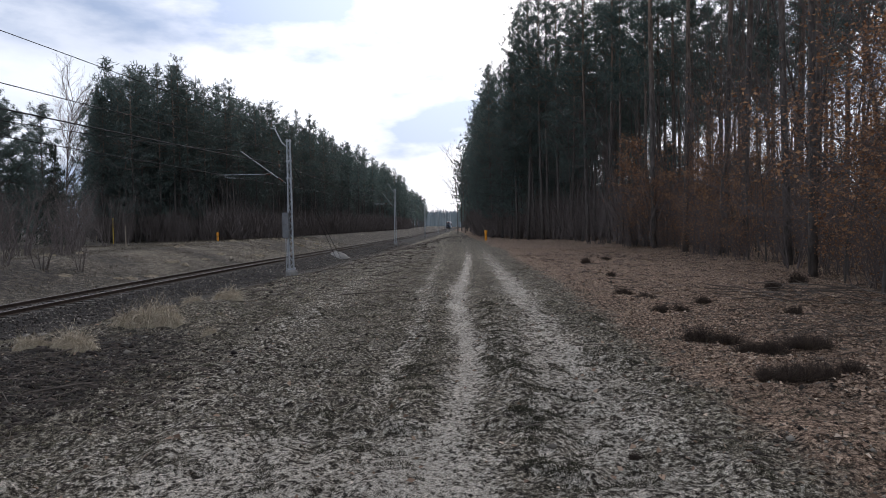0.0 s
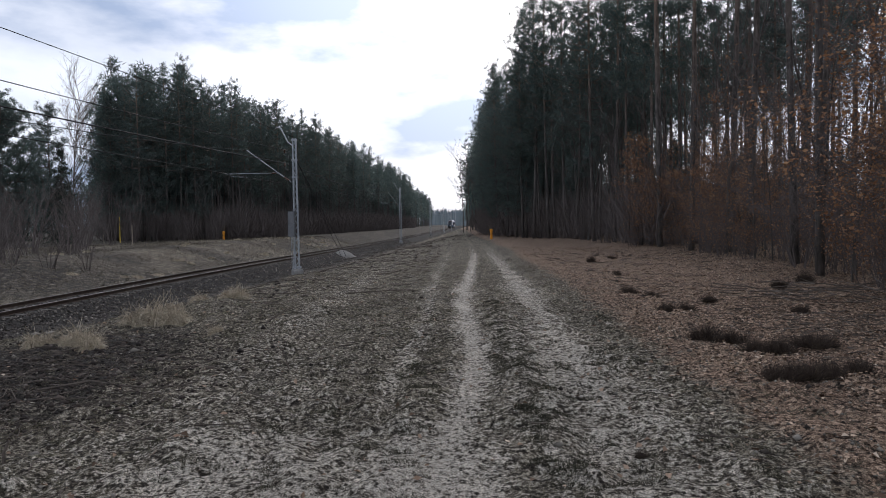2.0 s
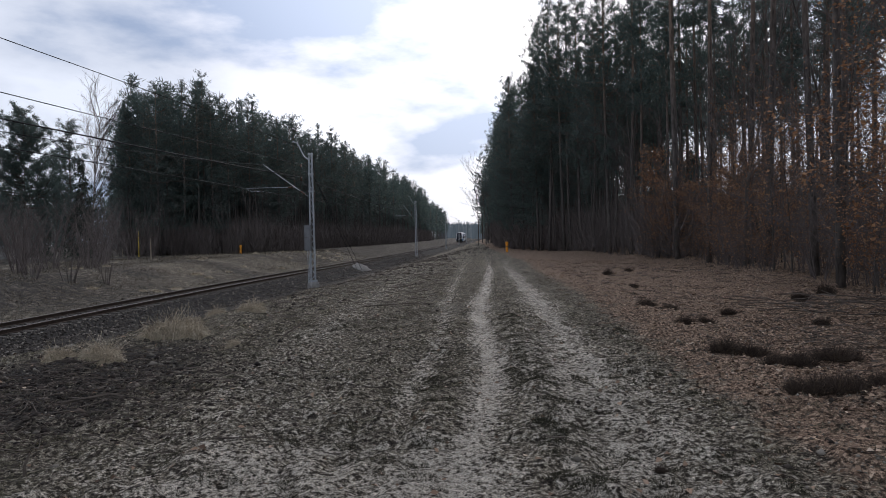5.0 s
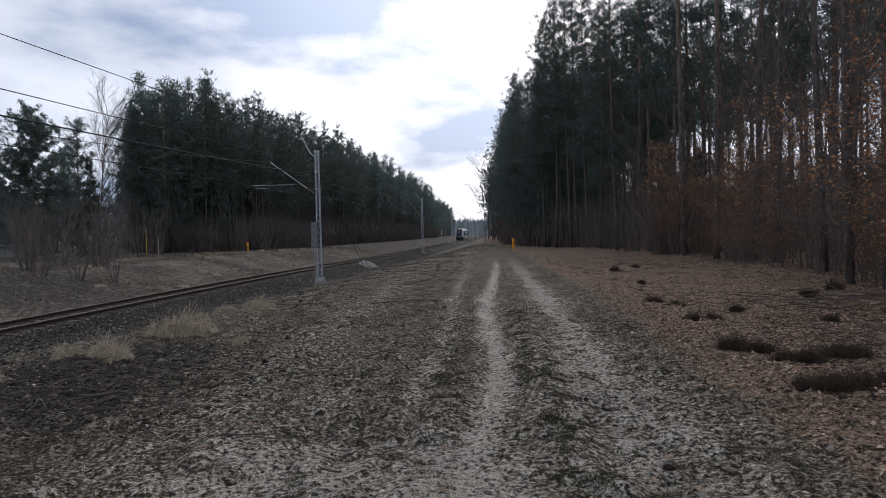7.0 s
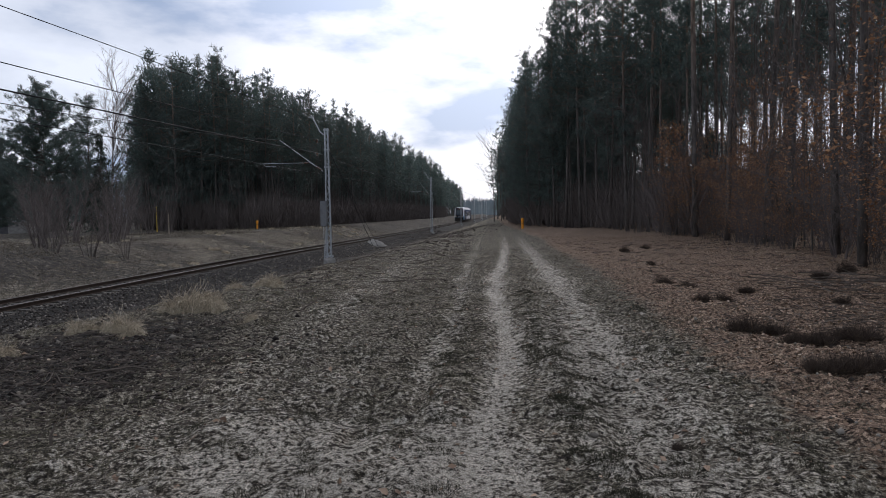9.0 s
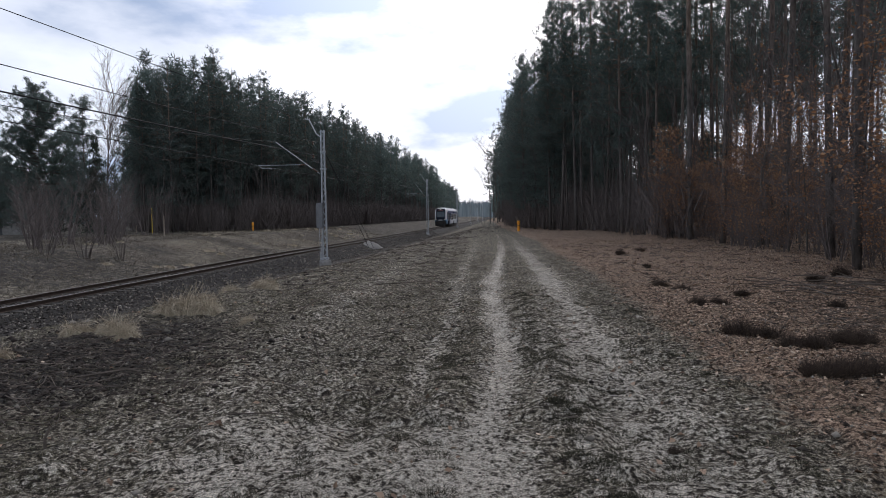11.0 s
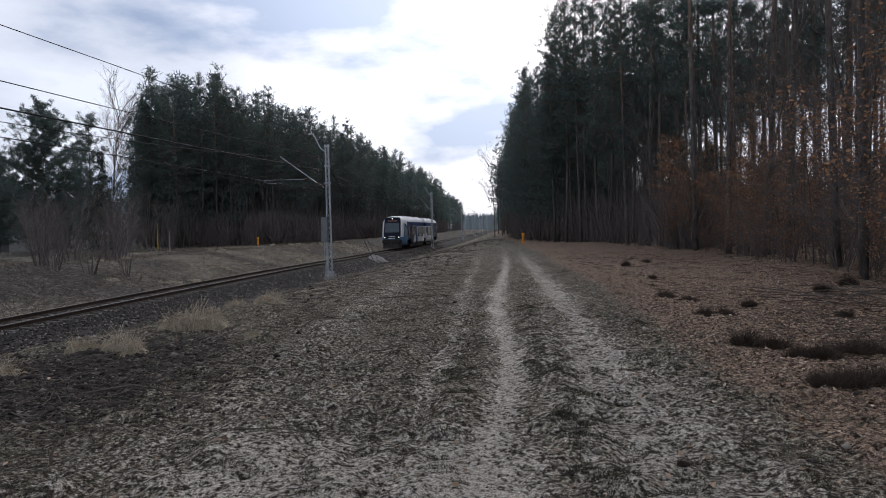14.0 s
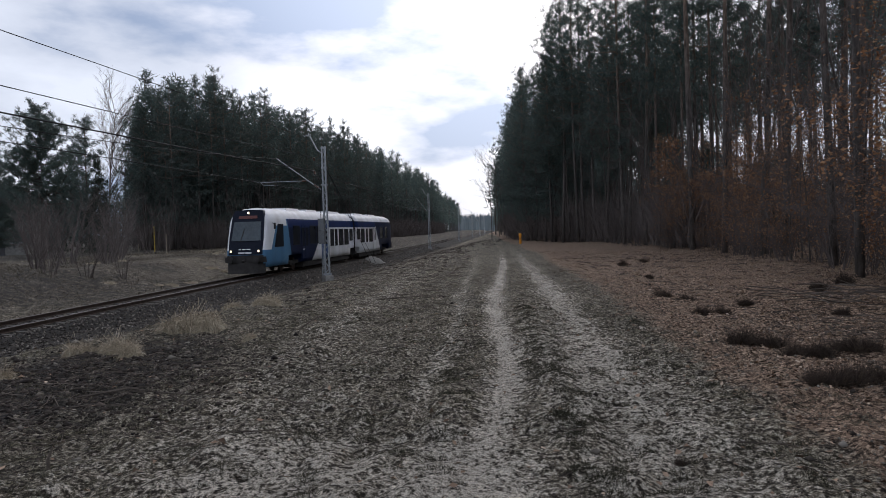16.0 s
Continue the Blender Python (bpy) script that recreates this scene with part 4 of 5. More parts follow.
def undergrowth():
    """Leafless thicket between the trunks, past counting: fans of thin upright twigs."""
    rng = np.random.default_rng(58)
    for name, n, y0, y1, d0, d1, side, edge in (("undergrowth", 3400, 88, 330, -4.0, 20, -1, EDGE_L), ("undergrowth", 1500, 40, 120, 0.3, 34, 1, EDGE_R)):
        y = rng.uniform(y0, y1, n)
        d = rng.uniform(0, 1, n) ** 1.8 * (d1 - d0) + d0
        x = np.interp(y, *edge) + side * d
        keep = (x > -.53 * y) & (vnoise(x / 5, y / 5, 61) > .30)
        x, y = x[keep], y[keep]
        k = 34
        h = np.repeat(rng.uniform(1.0, 6.5, len(x)), k)
        z = ground_z(x, y, False)
        o = np.repeat(np.stack([x, y, z], -1), k, 0) + np.stack([rng.normal(size=len(h)) * .5, rng.normal(size=len(h)) * .5, np.zeros(len(h))], -1)
        up = rng.uniform(0, .55, len(h)) * h
        o[:, 2] += up
        dv = unit(np.stack([rng.normal(size=len(h)) * .42, rng.normal(size=len(h)) * .42, np.ones(len(h))], -1)) * ((h - up) * rng.uniform(.5, 1.0, len(h)))[:, None]
        w = unit(np.cross(dv, rng.normal(size=dv.shape))) * (rng.uniform(.012, .028, len(h)) * (1 + np.repeat(y, k) / 160))[:, None]
        tagged(new(name, tri_mesh(name, np.stack([o - w, o + w, o + dv], 1), 3, M_TWIG)), "brown leafless undergrowth between the trunks", "undergrowth", kind="stuff")


def far_woods():
    """Distant pine woods, past counting: rows of simple ragged trees."""
    rng = np.random.default_rng(77)
    cs, ds = [], []
    g = Geo()
    spots = [(edge_l(y) - d + rng.normal(), y, 22) for y in np.arange(345, 640, 6.0) for d in (0, 4)]
    spots += [(edge_r(y) + d + rng.normal(), y, 21) for y in np.arange(150, 640, 6.0) for d in (0, 4)]
    spots += [(x, 165 + rng.uniform(-6, 6) - x * .12, 13) for x in np.arange(-260, -62, 3.2)]
    for x, y, H in spots:
        H = H * rng.uniform(.8, 1.1)
        z0 = float(ground_z(x, y, False))
        g.tube([(x, y, z0), (x, y, z0 + H * .9)], [.16, .05], 4, cap=False)
        for k in range(34):
            t = rng.random() ** .8
            a = rng.uniform(0, 6.283)
            r = 2.6 * (1 - t) ** .6 * rng.random() ** .5
            cs.append((x + r * math.cos(a), y + r * math.sin(a), z0 + H * (.28 + .72 * t)))
            ds.append((math.cos(a) * .5, math.sin(a) * .5, .5))
    me = needles(cs, ds, 7, 1.25, .42, rng, M_NEEDLE, "far_woods")
    tagged(new("far_woods", me), "distant dark pine woods on both sides of the line", "woods", kind="stuff")
    tagged(new("far_trunks", g.mesh("far_trunks", M_BARK)), "trunks of the distant pine woods", "woods", kind="stuff")


undergrowth()
far_woods()


# ---------------------------------------------------------------- railcar
def livery():
    """The paint of the railcar: white roof, navy sides, pale blue by the cab, white lower panels in the middle."""
    mat, nt, b = nodes("railcar_paint", 0.45, 0.0, 0.14)
    co = nt.nodes.new("ShaderNodeTexCoord")
    sp = nt.nodes.new("ShaderNodeSeparateXYZ")
    nt.links.new(co.outputs["Object"], sp.inputs[0])
    s, z = calc(nt, "MULTIPLY", sp.outputs[0], -1.0), sp.outputs[2]

    def less(a, v):
        return calc(nt, "LESS_THAN", a, v)

    def more(a, v):
        return calc(nt, "GREATER_THAN", a, v)

    def both(*c):
        r = c[0]
        for k in c[1:]:
            r = calc(nt, "MULTIPLY", r, k)
        return r

    def slope(base, k, z0):
        return calc(nt, "ADD", base, calc(nt, "MULTIPLY", calc(nt, "SUBTRACT", z, z0), k))
    navy, white, pale, mid = (0.010, 0.018, 0.052), (0.74, 0.75, 0.77), (0.085, 0.20, 0.33), (0.035, 0.085, 0.23)
    col = mix_node(nt, both(more(z, 2.78), less(z, 3.32)), navy, (0.012, 0.030, 0.11))
    col = mix_node(nt, both(less(s, slope(4.3, -0.3, 1.7)), more(s, -1.0)), col, pale)
    col = mix_node(nt, both(less(s, slope(0.85, 0.62, 1.5)), more(z, 1.5)), col, white)
    col = mix_node(nt, both(less(s, 3.7), more(z, 2.9)), col, white)
    col = mix_node(nt, both(more(s, slope(9.3, 1.25, 0.6)), less(s, 11.7), less(z, 2.2)), col, white)
    col = mix_node(nt, both(more(s, 11.7), less(s, 13.6), less(z, 2.95)), col, mid)
    col = mix_node(nt, both(more(s, 13.6), less(s, 31.2), less(z, 2.78)), col, white)
    col = mix_node(nt, both(more(s, 31.2), less(s, slope(33.6, -1.0, 0.6))), col, white)
    col = mix_node(nt, both(more(s, 31.2), less(z, 9.0), more(s, slope(33.6, -1.0, 0.6))), col, navy)
    col = mix_node(nt, more(z, 3.32), col, white)
    dirt = ramp_node(nt, noise_node(nt, 0.9, 5, stretch=(1, 1, 0.3)), [(0.3, (0.78, 0.76, 0.74)), (0.65, (1.0, 1.0, 1.0))])
    nt.links.new(mix_node(nt, 1.0, col, dirt, "MULTIPLY"), b.inputs["Base Color"])
    return mat


def glow(name, colour, strength):
    mat, nt, b = nodes(name, 0.3)
    b.inputs["Base Color"].default_value = (*colour, 1)
    b.inputs["Emission Color"].default_value = (*colour, 1)
    b.inputs["Emission Strength"].default_value = strength
    return mat


M_LIVERY = livery()
M_LIVERY.node_tree.nodes["Principled BSDF"].inputs["IOR"].default_value = 1.25
M_GLASS = varied("dark_train_glass", (0.012, 0.014, 0.018), (0.022, 0.026, 0.032), 1, 0.25, bump=0, spec=0.12)
M_GLASS.node_tree.nodes["Principled BSDF"].inputs["IOR"].default_value = 1.2
M_SCREEN = varied("windscreen_glass", (0.035, 0.05, 0.06), (0.06, 0.08, 0.095), 1, 0.15, bump=0, spec=0.35)
M_MASK = varied("black_front_mask", (0.008, 0.011, 0.020), (0.014, 0.018, 0.030), 2, 0.55, bump=0, spec=0.08)
M_UNDER = varied("underframe_grime", (0.014, 0.013, 0.013), (0.045, 0.041, 0.038), 3, 0.8, bump=0.3)
M_RUBBER = varied("gangway_rubber", (0.010, 0.010, 0.011), (0.025, 0.025, 0.026), 3, 0.85, bump=0.2)
M_LAMP = glow("headlight_glow", (1.0, 0.86, 0.62), 1.2)
M_SIGN = glow("display_glow", (0.09, 0.03, 0.026), 0.15)
M_WHITEPAINT = varied("white_lettering", (0.6, 0.6, 0.62), (0.72, 0.72, 0.74), 3, 0.5, bump=0)
LENGTH = 40.6


def front_x(z):
    """How far the nose leans back at a height."""
    return -(0.10 * max(0, 1.0 - z)) - 0.36 * max(0, z - 1.45)


def railcar():
    car = thing("railcar", "two-section diesel railcar in white, navy and pale blue, headlights lit", "train")
    half = [(1.36, .50), (1.42, .80), (1.44, 1.2), (1.44, 1.5), (1.44, 2.2), (1.44, 2.85), (1.41, 3.18), (1.32, 3.46), (1.08, 3.76), (.62, 3.95), (0, 4.0)]
    ring = [(y, z) for y, z in half] + [(-y, z) for y, z in half[-2::-1]]
    n = len(ring)

    def body(s_list):
        g = Geo()
        vs = []
        for s, w, lean, drop in s_list:
            arch = 1.04 if 3.9 < s < 6.7 or 20.5 < s < 24.0 or L - 6.1 < s < L - 2.7 else 0
            for y, z in ring:
                z = max(z, arch) if z < 1.1 else z
                zz = z - drop * max(0, z - 3.2) / .8
                vs.append((-s + lean * front_x(zz), y * w, zz))
        fs = [(i * n + k, i * n + k + 1, (i + 1) * n + k + 1, (i + 1) * n + k) for i in range(len(s_list) - 1) for k in range(n - 1)]
        fs += [(i * n + n - 1, i * n, (i + 1) * n, (i + 1) * n + n - 1) for i in range(len(s_list) - 1)]
        for base in (0, (len(s_list) - 1) * n):
            h = n // 2
            for k in range(h):
                fs.append((base + k, base + n - 1 - k, base + n - 2 - k, base + k + 1))
        g.add(vs, fs)
        return g
    L = LENGTH
    front = body([(0.0, .84, 1, .22), (.12, .90, 1, .14), (.45, .96, 1, .05), (1.2, .99, 1, 0), (2.6, 1, .6, 0), (3.89, 1, .1, 0), (3.91, 1, .1, 0), (4.5, 1, 0, 0), (6.69, 1, 0, 0), (6.71, 1, 0, 0)] + [(s, 1, 0, 0) for s in (8, 10, 12, 14, 16, 18, 20.49, 20.51, 21.8)])
    rear = body([(s, 1, 0, 0) for s in (22.6, 23.99, 24.01, 26, 28, 30, 32, L - 6.11, L - 6.09, L - 4, L - 2.71, L - 2.69)] + [(L - 1.9, .99, 0, 0), (L - .7, .965, 0, .04), (L - .2, .90, 0, .12), (L, .84, 0, .2)])
    fb = part("front_body", front, M_LIVERY, car, "front section body with white roof and navy sides", True)
    rb = part("rear_body", rear, M_LIVERY, car, "rear section body with white roof and navy ends", True)
    g = Geo()
    for s in np.arange(21.82, 22.6, .13):
        prof = [(y * .95, z * .985) for y, z in ring]
        vs = [(-s, y, z) for y, z in prof] + [(-s - .07, y * .97, z * .995) for y, z in prof]
        m_ = len(prof)
        g.add(vs, [(k, k + 1, m_ + k + 1, m_ + k) for k in range(m_ - 1)] + [tuple(range(m_))[::-1], tuple(range(m_, 2 * m_))])
    part("gangway", g, M_RUBBER, car, "black folded rubber gangway")

    def slab(g, pts, out=0.03):
        """A panel proud of the nose: outline in (y, z)."""
        vs = [(front_x(z) + out + .05 * (1 - abs(y) / 1.3), y, z) for y, z in pts] + [(front_x(z) - .25, y, z) for y, z in pts]
        k = len(pts)
        g.add(vs, [tuple(range(k))] + [(i, k + i, k + (i + 1) % k, (i + 1) % k) for i in range(k)])
    g = Geo()
    slab(g, [(-1.12, 1.25), (-1.14, 2.2), (-1.06, 3.55), (-.92, 3.80), (0, 3.86), (.92, 3.80), (1.06, 3.55), (1.14, 2.2), (1.12, 1.25), (0, 1.25)], .06)
    mask = part("front_mask", g, M_MASK, car, "glossy black front panel")
    g = Geo()
    slab(g, [(-.98, 2.05), (-.90, 3.15), (.90, 3.15), (.98, 2.05), (0, 2.03)], .09)
    part("windscreen", g, M_SCREEN, mask, "tinted windscreen")
    g = Geo()
    slab(g, [(-.62, 3.33), (-.60, 3.50), (.60, 3.50), (.62, 3.33)], .09)
    part("display", g, M_SIGN, mask, "dim red destination display")
    for y0, y1, z0, z1 in ((-.42, -.30, 1.52, 1.58), (-.18, .02, 1.52, 1.58), (.10, .34, 1.52, 1.58), (-.44, -.04, 1.30, 1.39), (.04, .42, 1.30, 1.39)):
        g = Geo()
        slab(g, [(y0, z0), (y0, z1), (y1, z1), (y1, z0)], .10)
        part("lettering_bar", g, M_WHITEPAINT, mask)
    for y, z, r in ((-.92, 1.45, .070), (.92, 1.45, .075), (0, 3.66, .075)):
        g = Geo()
        x = front_x(z) + .06
        g.tube([(x - .2, y, z), (x + .06, y, z), (x + .08, y, z)], [r * 1.5, r * 1.5, r * 1.25], 14)
        h = part("headlight", g, M_MASK, mask)
        g = Geo()
        g.tube([(x + .05, y, z), (x + .095, y, z), (x + .11, y, z)], [r, r, r * .6], 14)
        part("lens", g, M_LAMP, car, "lit round headlamp lens")
    # wipers
    g = Geo()
    g.tube([(front_x(2.0) + .16, -.35, 2.0), (front_x(2.75) + .15, -.15, 2.75)], .018, 4)
    part("wiper", g, M_UNDER, car)
    # buffer beam, coupler, plough
    g = Geo()
    g.box(-.6, -1.30, .80, .22, 1.30, 1.12)
    g.box(-.5, -1.18, 1.10, .12, 1.18, 1.20)
    part("buffer_beam", g, M_UNDER, car, "black buffer beam")
    for y in (-.88, .88):
        g = Geo()
        g.tube([(.1, y, .98), (.42, y, .98), (.44, y, .98), (.52, y, .98)], [.09, .09, .22, .21], 12)
        part("buffer", g, M_UNDER, car)
    g = Geo()
    g.box(-L - .22, -1.28, .55, -L + .6, 1.28, 1.12)
    part("tail_beam", g, M_UNDER, car, "black beam at the tail end")
    for y in (-.88, .88):
        g = Geo()
        g.tube([(-L - .1, y, .98), (-L - .42, y, .98), (-L - .44, y, .98), (-L - .52, y, .98)], [.09, .09, .22, .21], 12)
        part("buffer", g, M_UNDER, car)
    g = Geo()
    g.tube([(.0, 0, .95), (.35, 0, .92), (.42, 0, .85)], [.08, .07, .10], 8)
    part("coupler", g, M_UNDER, car)
    g = Geo()
    prof = [(-.1, 1.25), (.12, .9), (.24, 0), (.12, -.9), (-.1, -1.25)]
    vs = [(x, y, .82) for x, y in prof] + [(x + .10, y * .98, .16) for x, y in prof] + [(x - .12, y, .82) for x, y in prof] + [(x - .02, y * .98, .16) for x, y in prof]
    k = 5
    fs = [(i, i + 1, k + i + 1, k + i) for i in range(4)] + [(2 * k + i + 1, 2 * k + i, 3 * k + i, 3 * k + i + 1) for i in range(4)] + [(k + i, k + i + 1, 3 * k + i + 1, 3 * k + i) for i in range(4)] + [(i, 2 * k + i, 2 * k + i + 1, i + 1) for i in range(4)] + [(0, k, 3 * k, 2 * k), (4, 2 * k + 4, 3 * k + 4, k + 4)]
    g.add(vs, fs)
    part("plough", g, M_UNDER, car, "dark track clearing plough")
    # side windows and doors on both flanks
    panes = [(4.95, 6.3, 1.70, 2.86), (8.7, 10.1, 1.70, 2.86), (10.4, 11.5, 1.70, 2.86), (14.1, 15.1, 1.40, 2.62), (15.5, 16.2, 1.40, 2.62), (16.7, 18.1, 1.40, 2.62), (18.5, 19.9, 1.40, 2.62), (20.3, 21.4, 1.70, 2.62),
             (23.2, 24.4, 1.75, 2.62), (24.8, 26.2, 1.45, 2.62), (26.9, 27.6, 1.45, 2.62), (28.3, 29.9, 1.45, 2.62), (33.6, 35.0, 1.7, 2.8), (36.2, 37.6, 1.7, 2.8)]
    for side in (-1, 1):
        for s0, s1, z0, z1 in panes:
            body_ob = fb if s0 < 22 else rb
            g = Geo()
            y0, y1 = sorted((side * 1.40, side * 1.452))
            g.box(-s1, y0, z0, -s0, y1, z1)
            y0, y1 = sorted((side * 1.40, side * 1.456))
            for a, b_, c, d in ((-s1 - .04, -s0 + .04, z1, z1 + .045), (-s1 - .04, -s0 + .04, z0 - .045, z0), (-s1 - .04, -s1, z0, z1), (-s0, -s0 + .04, z0, z1)):
                g.box(a, y0, c, b_, y1, d, 1)
            part("window", g, (M_GLASS, M_RUBBER), body_ob, "dark tinted window")
        # cab side window, slanted like the nose
        g = Geo()
        y0, y1 = side * 1.38, side * 1.45
        out = [(-1.35, 1.62), (-3.0, 1.62), (-3.0, 3.0), (-2.05, 3.0)]
        vs = [(x, y1, z) for x, z in out] + [(x, y0, z) for x, z in out]
        g.add(vs, [(0, 1, 2, 3), (7, 6, 5, 4)] + [(i, 4 + i, 4 + (i + 1) % 4, (i + 1) % 4) for i in range(4)])
        part("cab_window", g, M_GLASS, fb, "black slanted cab side window")
        for s0, s1 in ((6.75, 8.25), (12.0, 13.3), (30.2, 31.4)):
            g = Geo()
            ya, yb = sorted((side * 1.41, side * 1.462))
            for a, b_ in ((s0, (s0 + s1) / 2 - .02), ((s0 + s1) / 2 + .02, s1)):
                g.box(-b_, ya, .72, -a, yb, 1.55)
                g.box(-b_, ya, 2.75, -a, yb, 2.95)
                g.box(-a - .12, ya, 1.55, -a, yb, 2.75)
                g.box(-b_, ya, 1.55, -b_ + .12, yb, 2.75)
            door = part("door", g, M_LIVERY, fb if s0 < 22 else rb, "double leaf passenger door")
            g = Geo()
            g.box(-s1 + .1, *sorted((side * 1.41, side * 1.455))[:1], 1.55, -s0 - .1, sorted((side * 1.41, side * 1.455))[1], 2.75)
            part("door_window", g, M_GLASS, car, "dark door window")
        # small notices
        g = Geo()
        g.box(-7.3, *sorted((side * 1.42, side * 1.468))[:1], 1.30, -6.9, sorted((side * 1.42, side * 1.468))[1], 1.36)
        part("lettering_bar", g, M_WHITEPAINT, fb)
    # underframe: bogies, wheels, boxes
    for s in (5.2, 22.2, L - 4.4):
        g = Geo()
        for y in (-1.05, 1.05):
            g.box(-s - 1.7, y - .09, .45, -s + 1.7, y + .09, .68)
            g.box(-s - .5, y - .14, .38, -s + .5, y + .14, .60)
        g.box(-s - .3, -1, .4, -s + .3, 1, .7)
        bg = part("bogie", g, M_UNDER, car, "dark steel bogie")
        for dx in (-1.2, 1.2):
            for y in (-.78, .78):
                g = Geo()
                g.tube([(-s + dx, y - .07, .42), (-s + dx, y + .07, .42)], .42, 18)
                part("wheel", g, M_RAIL, bg)
    # equipment boxes, drawn long and dark to double as the shadow beneath the body
    for s0, s1 in ((7.2, 12.6), (12.9, 20.2), (24.3, 30.6), (30.9, 34)):
        g = Geo()
        g.box(-s1, -1.30, .16, -s0, 1.30, .60)
        part("equipment_shade_box", g, M_UNDER, car)
    for s0, s1, w in ((5.5, 8.5, .85), (10, 13, .8), (15.5, 19.5, .85), (25, 28.5, .85), (31, 34.5, .8)):
        g = Geo()
        vs = [(-s0, -w, 3.8), (-s0, w, 3.8), (-s1, w, 3.8), (-s1, -w, 3.8), (-s0 - .2, -w * .8, 4.06), (-s0 - .2, w * .8, 4.06), (-s1 + .2, w * .8, 4.06), (-s1 + .2, -w * .8, 4.06)]
        g.add(vs, [(0, 1, 5, 4), (1, 2, 6, 5), (2, 3, 7, 6), (3, 0, 4, 7), (4, 5, 6, 7)])
        part("roof_unit", g, M_WHITEPAINT, car, "low white roof equipment housing")
    for y in (-.45, .5):
        g = Geo()
        g.tube([(-1.9, y, 3.95), (-1.75, y, 4.1), (-1.5, y, 4.12)], [.05, .05, .07], 8)
        part("horn", g, M_UNDER, car)
    for side in (-1, 1):
        g = Geo()
        g.tube([(-1.2, side * 1.4, 3.05), (-.95, side * 1.62, 3.0)], .02, 5)
        g.box(-1.02, side * 1.6 - .03, 2.7, -.94, side * 1.6 + .09, 3.05)
        part("mirror", g, M_UNDER, car)
    car.scale = (1, 1, 1.11)
    return car


CAR = railcar()
# where the nose is on the line (y) at each moment
NOSE_T = [0, 2.5, 5, 8, 9, 12, 13, 14, 15, 16]
NOSE_Y = [421, 363.5, 302.5, 227.5, 204.6, 134.6, 111.6, 88.6, 65.4, 42.9]


def car_pose(t):
    k = np.polyfit(NOSE_T, NOSE_Y, 2)
    y = float(np.polyval(k, t))
    a, b_ = Vector((float(axis_x(y)), y)), Vector((float(axis_x(y + 40)), y + 40))
    d = (a - b_).normalized()
    return pose(a.x, a.y, RAIL_Z + float(dip(y + 4)), 0, 0, math.degrees(math.atan2(d.y, d.x)))


def motions():
    walk(CAR, [(t / 2, car_pose(t / 2)) for t in range(33)])


# ---------------------------------------------------------------- loose stuff on the ground
OCTA = np.array([(1, 0, 0), (-1, 0, 0), (0, 1, 0), (0, -1, 0), (0, 0, 1), (0, 0, -1)], float)
OCTA_F = [(0, 2, 4), (2, 1, 4), (1, 3, 4), (3, 0, 4), (2, 0, 5), (1, 2, 5), (3, 1, 5), (0, 3, 5)]


def lumps(name, x, y, z, size, flat, mat, rng):
    v = OCTA[None] * (size[:, None, None]) * rng.uniform(.55, 1.3, (len(x), 6, 1)) * np.array([1, 1, flat])
    a = rng.uniform(0, 6.283, len(x))
    c, s = np.cos(a)[:, None], np.sin(a)[:, None]
    v = np.stack([v[..., 0] * c - v[..., 1] * s, v[..., 0] * s + v[..., 1] * c, v[..., 2]], -1)
    v += np.stack([x, y, z], -1)[:, None]
    return tri_mesh(name, v, 6, mat, OCTA_F)


def nearer(rng, n, x0, x1, y0, y1, p=1.6):
    """Spots in a strip, thinning out with distance."""
    f = rng.random(n) ** p
    return rng.uniform(x0, x1, n), y0 + (y1 - y0) * f


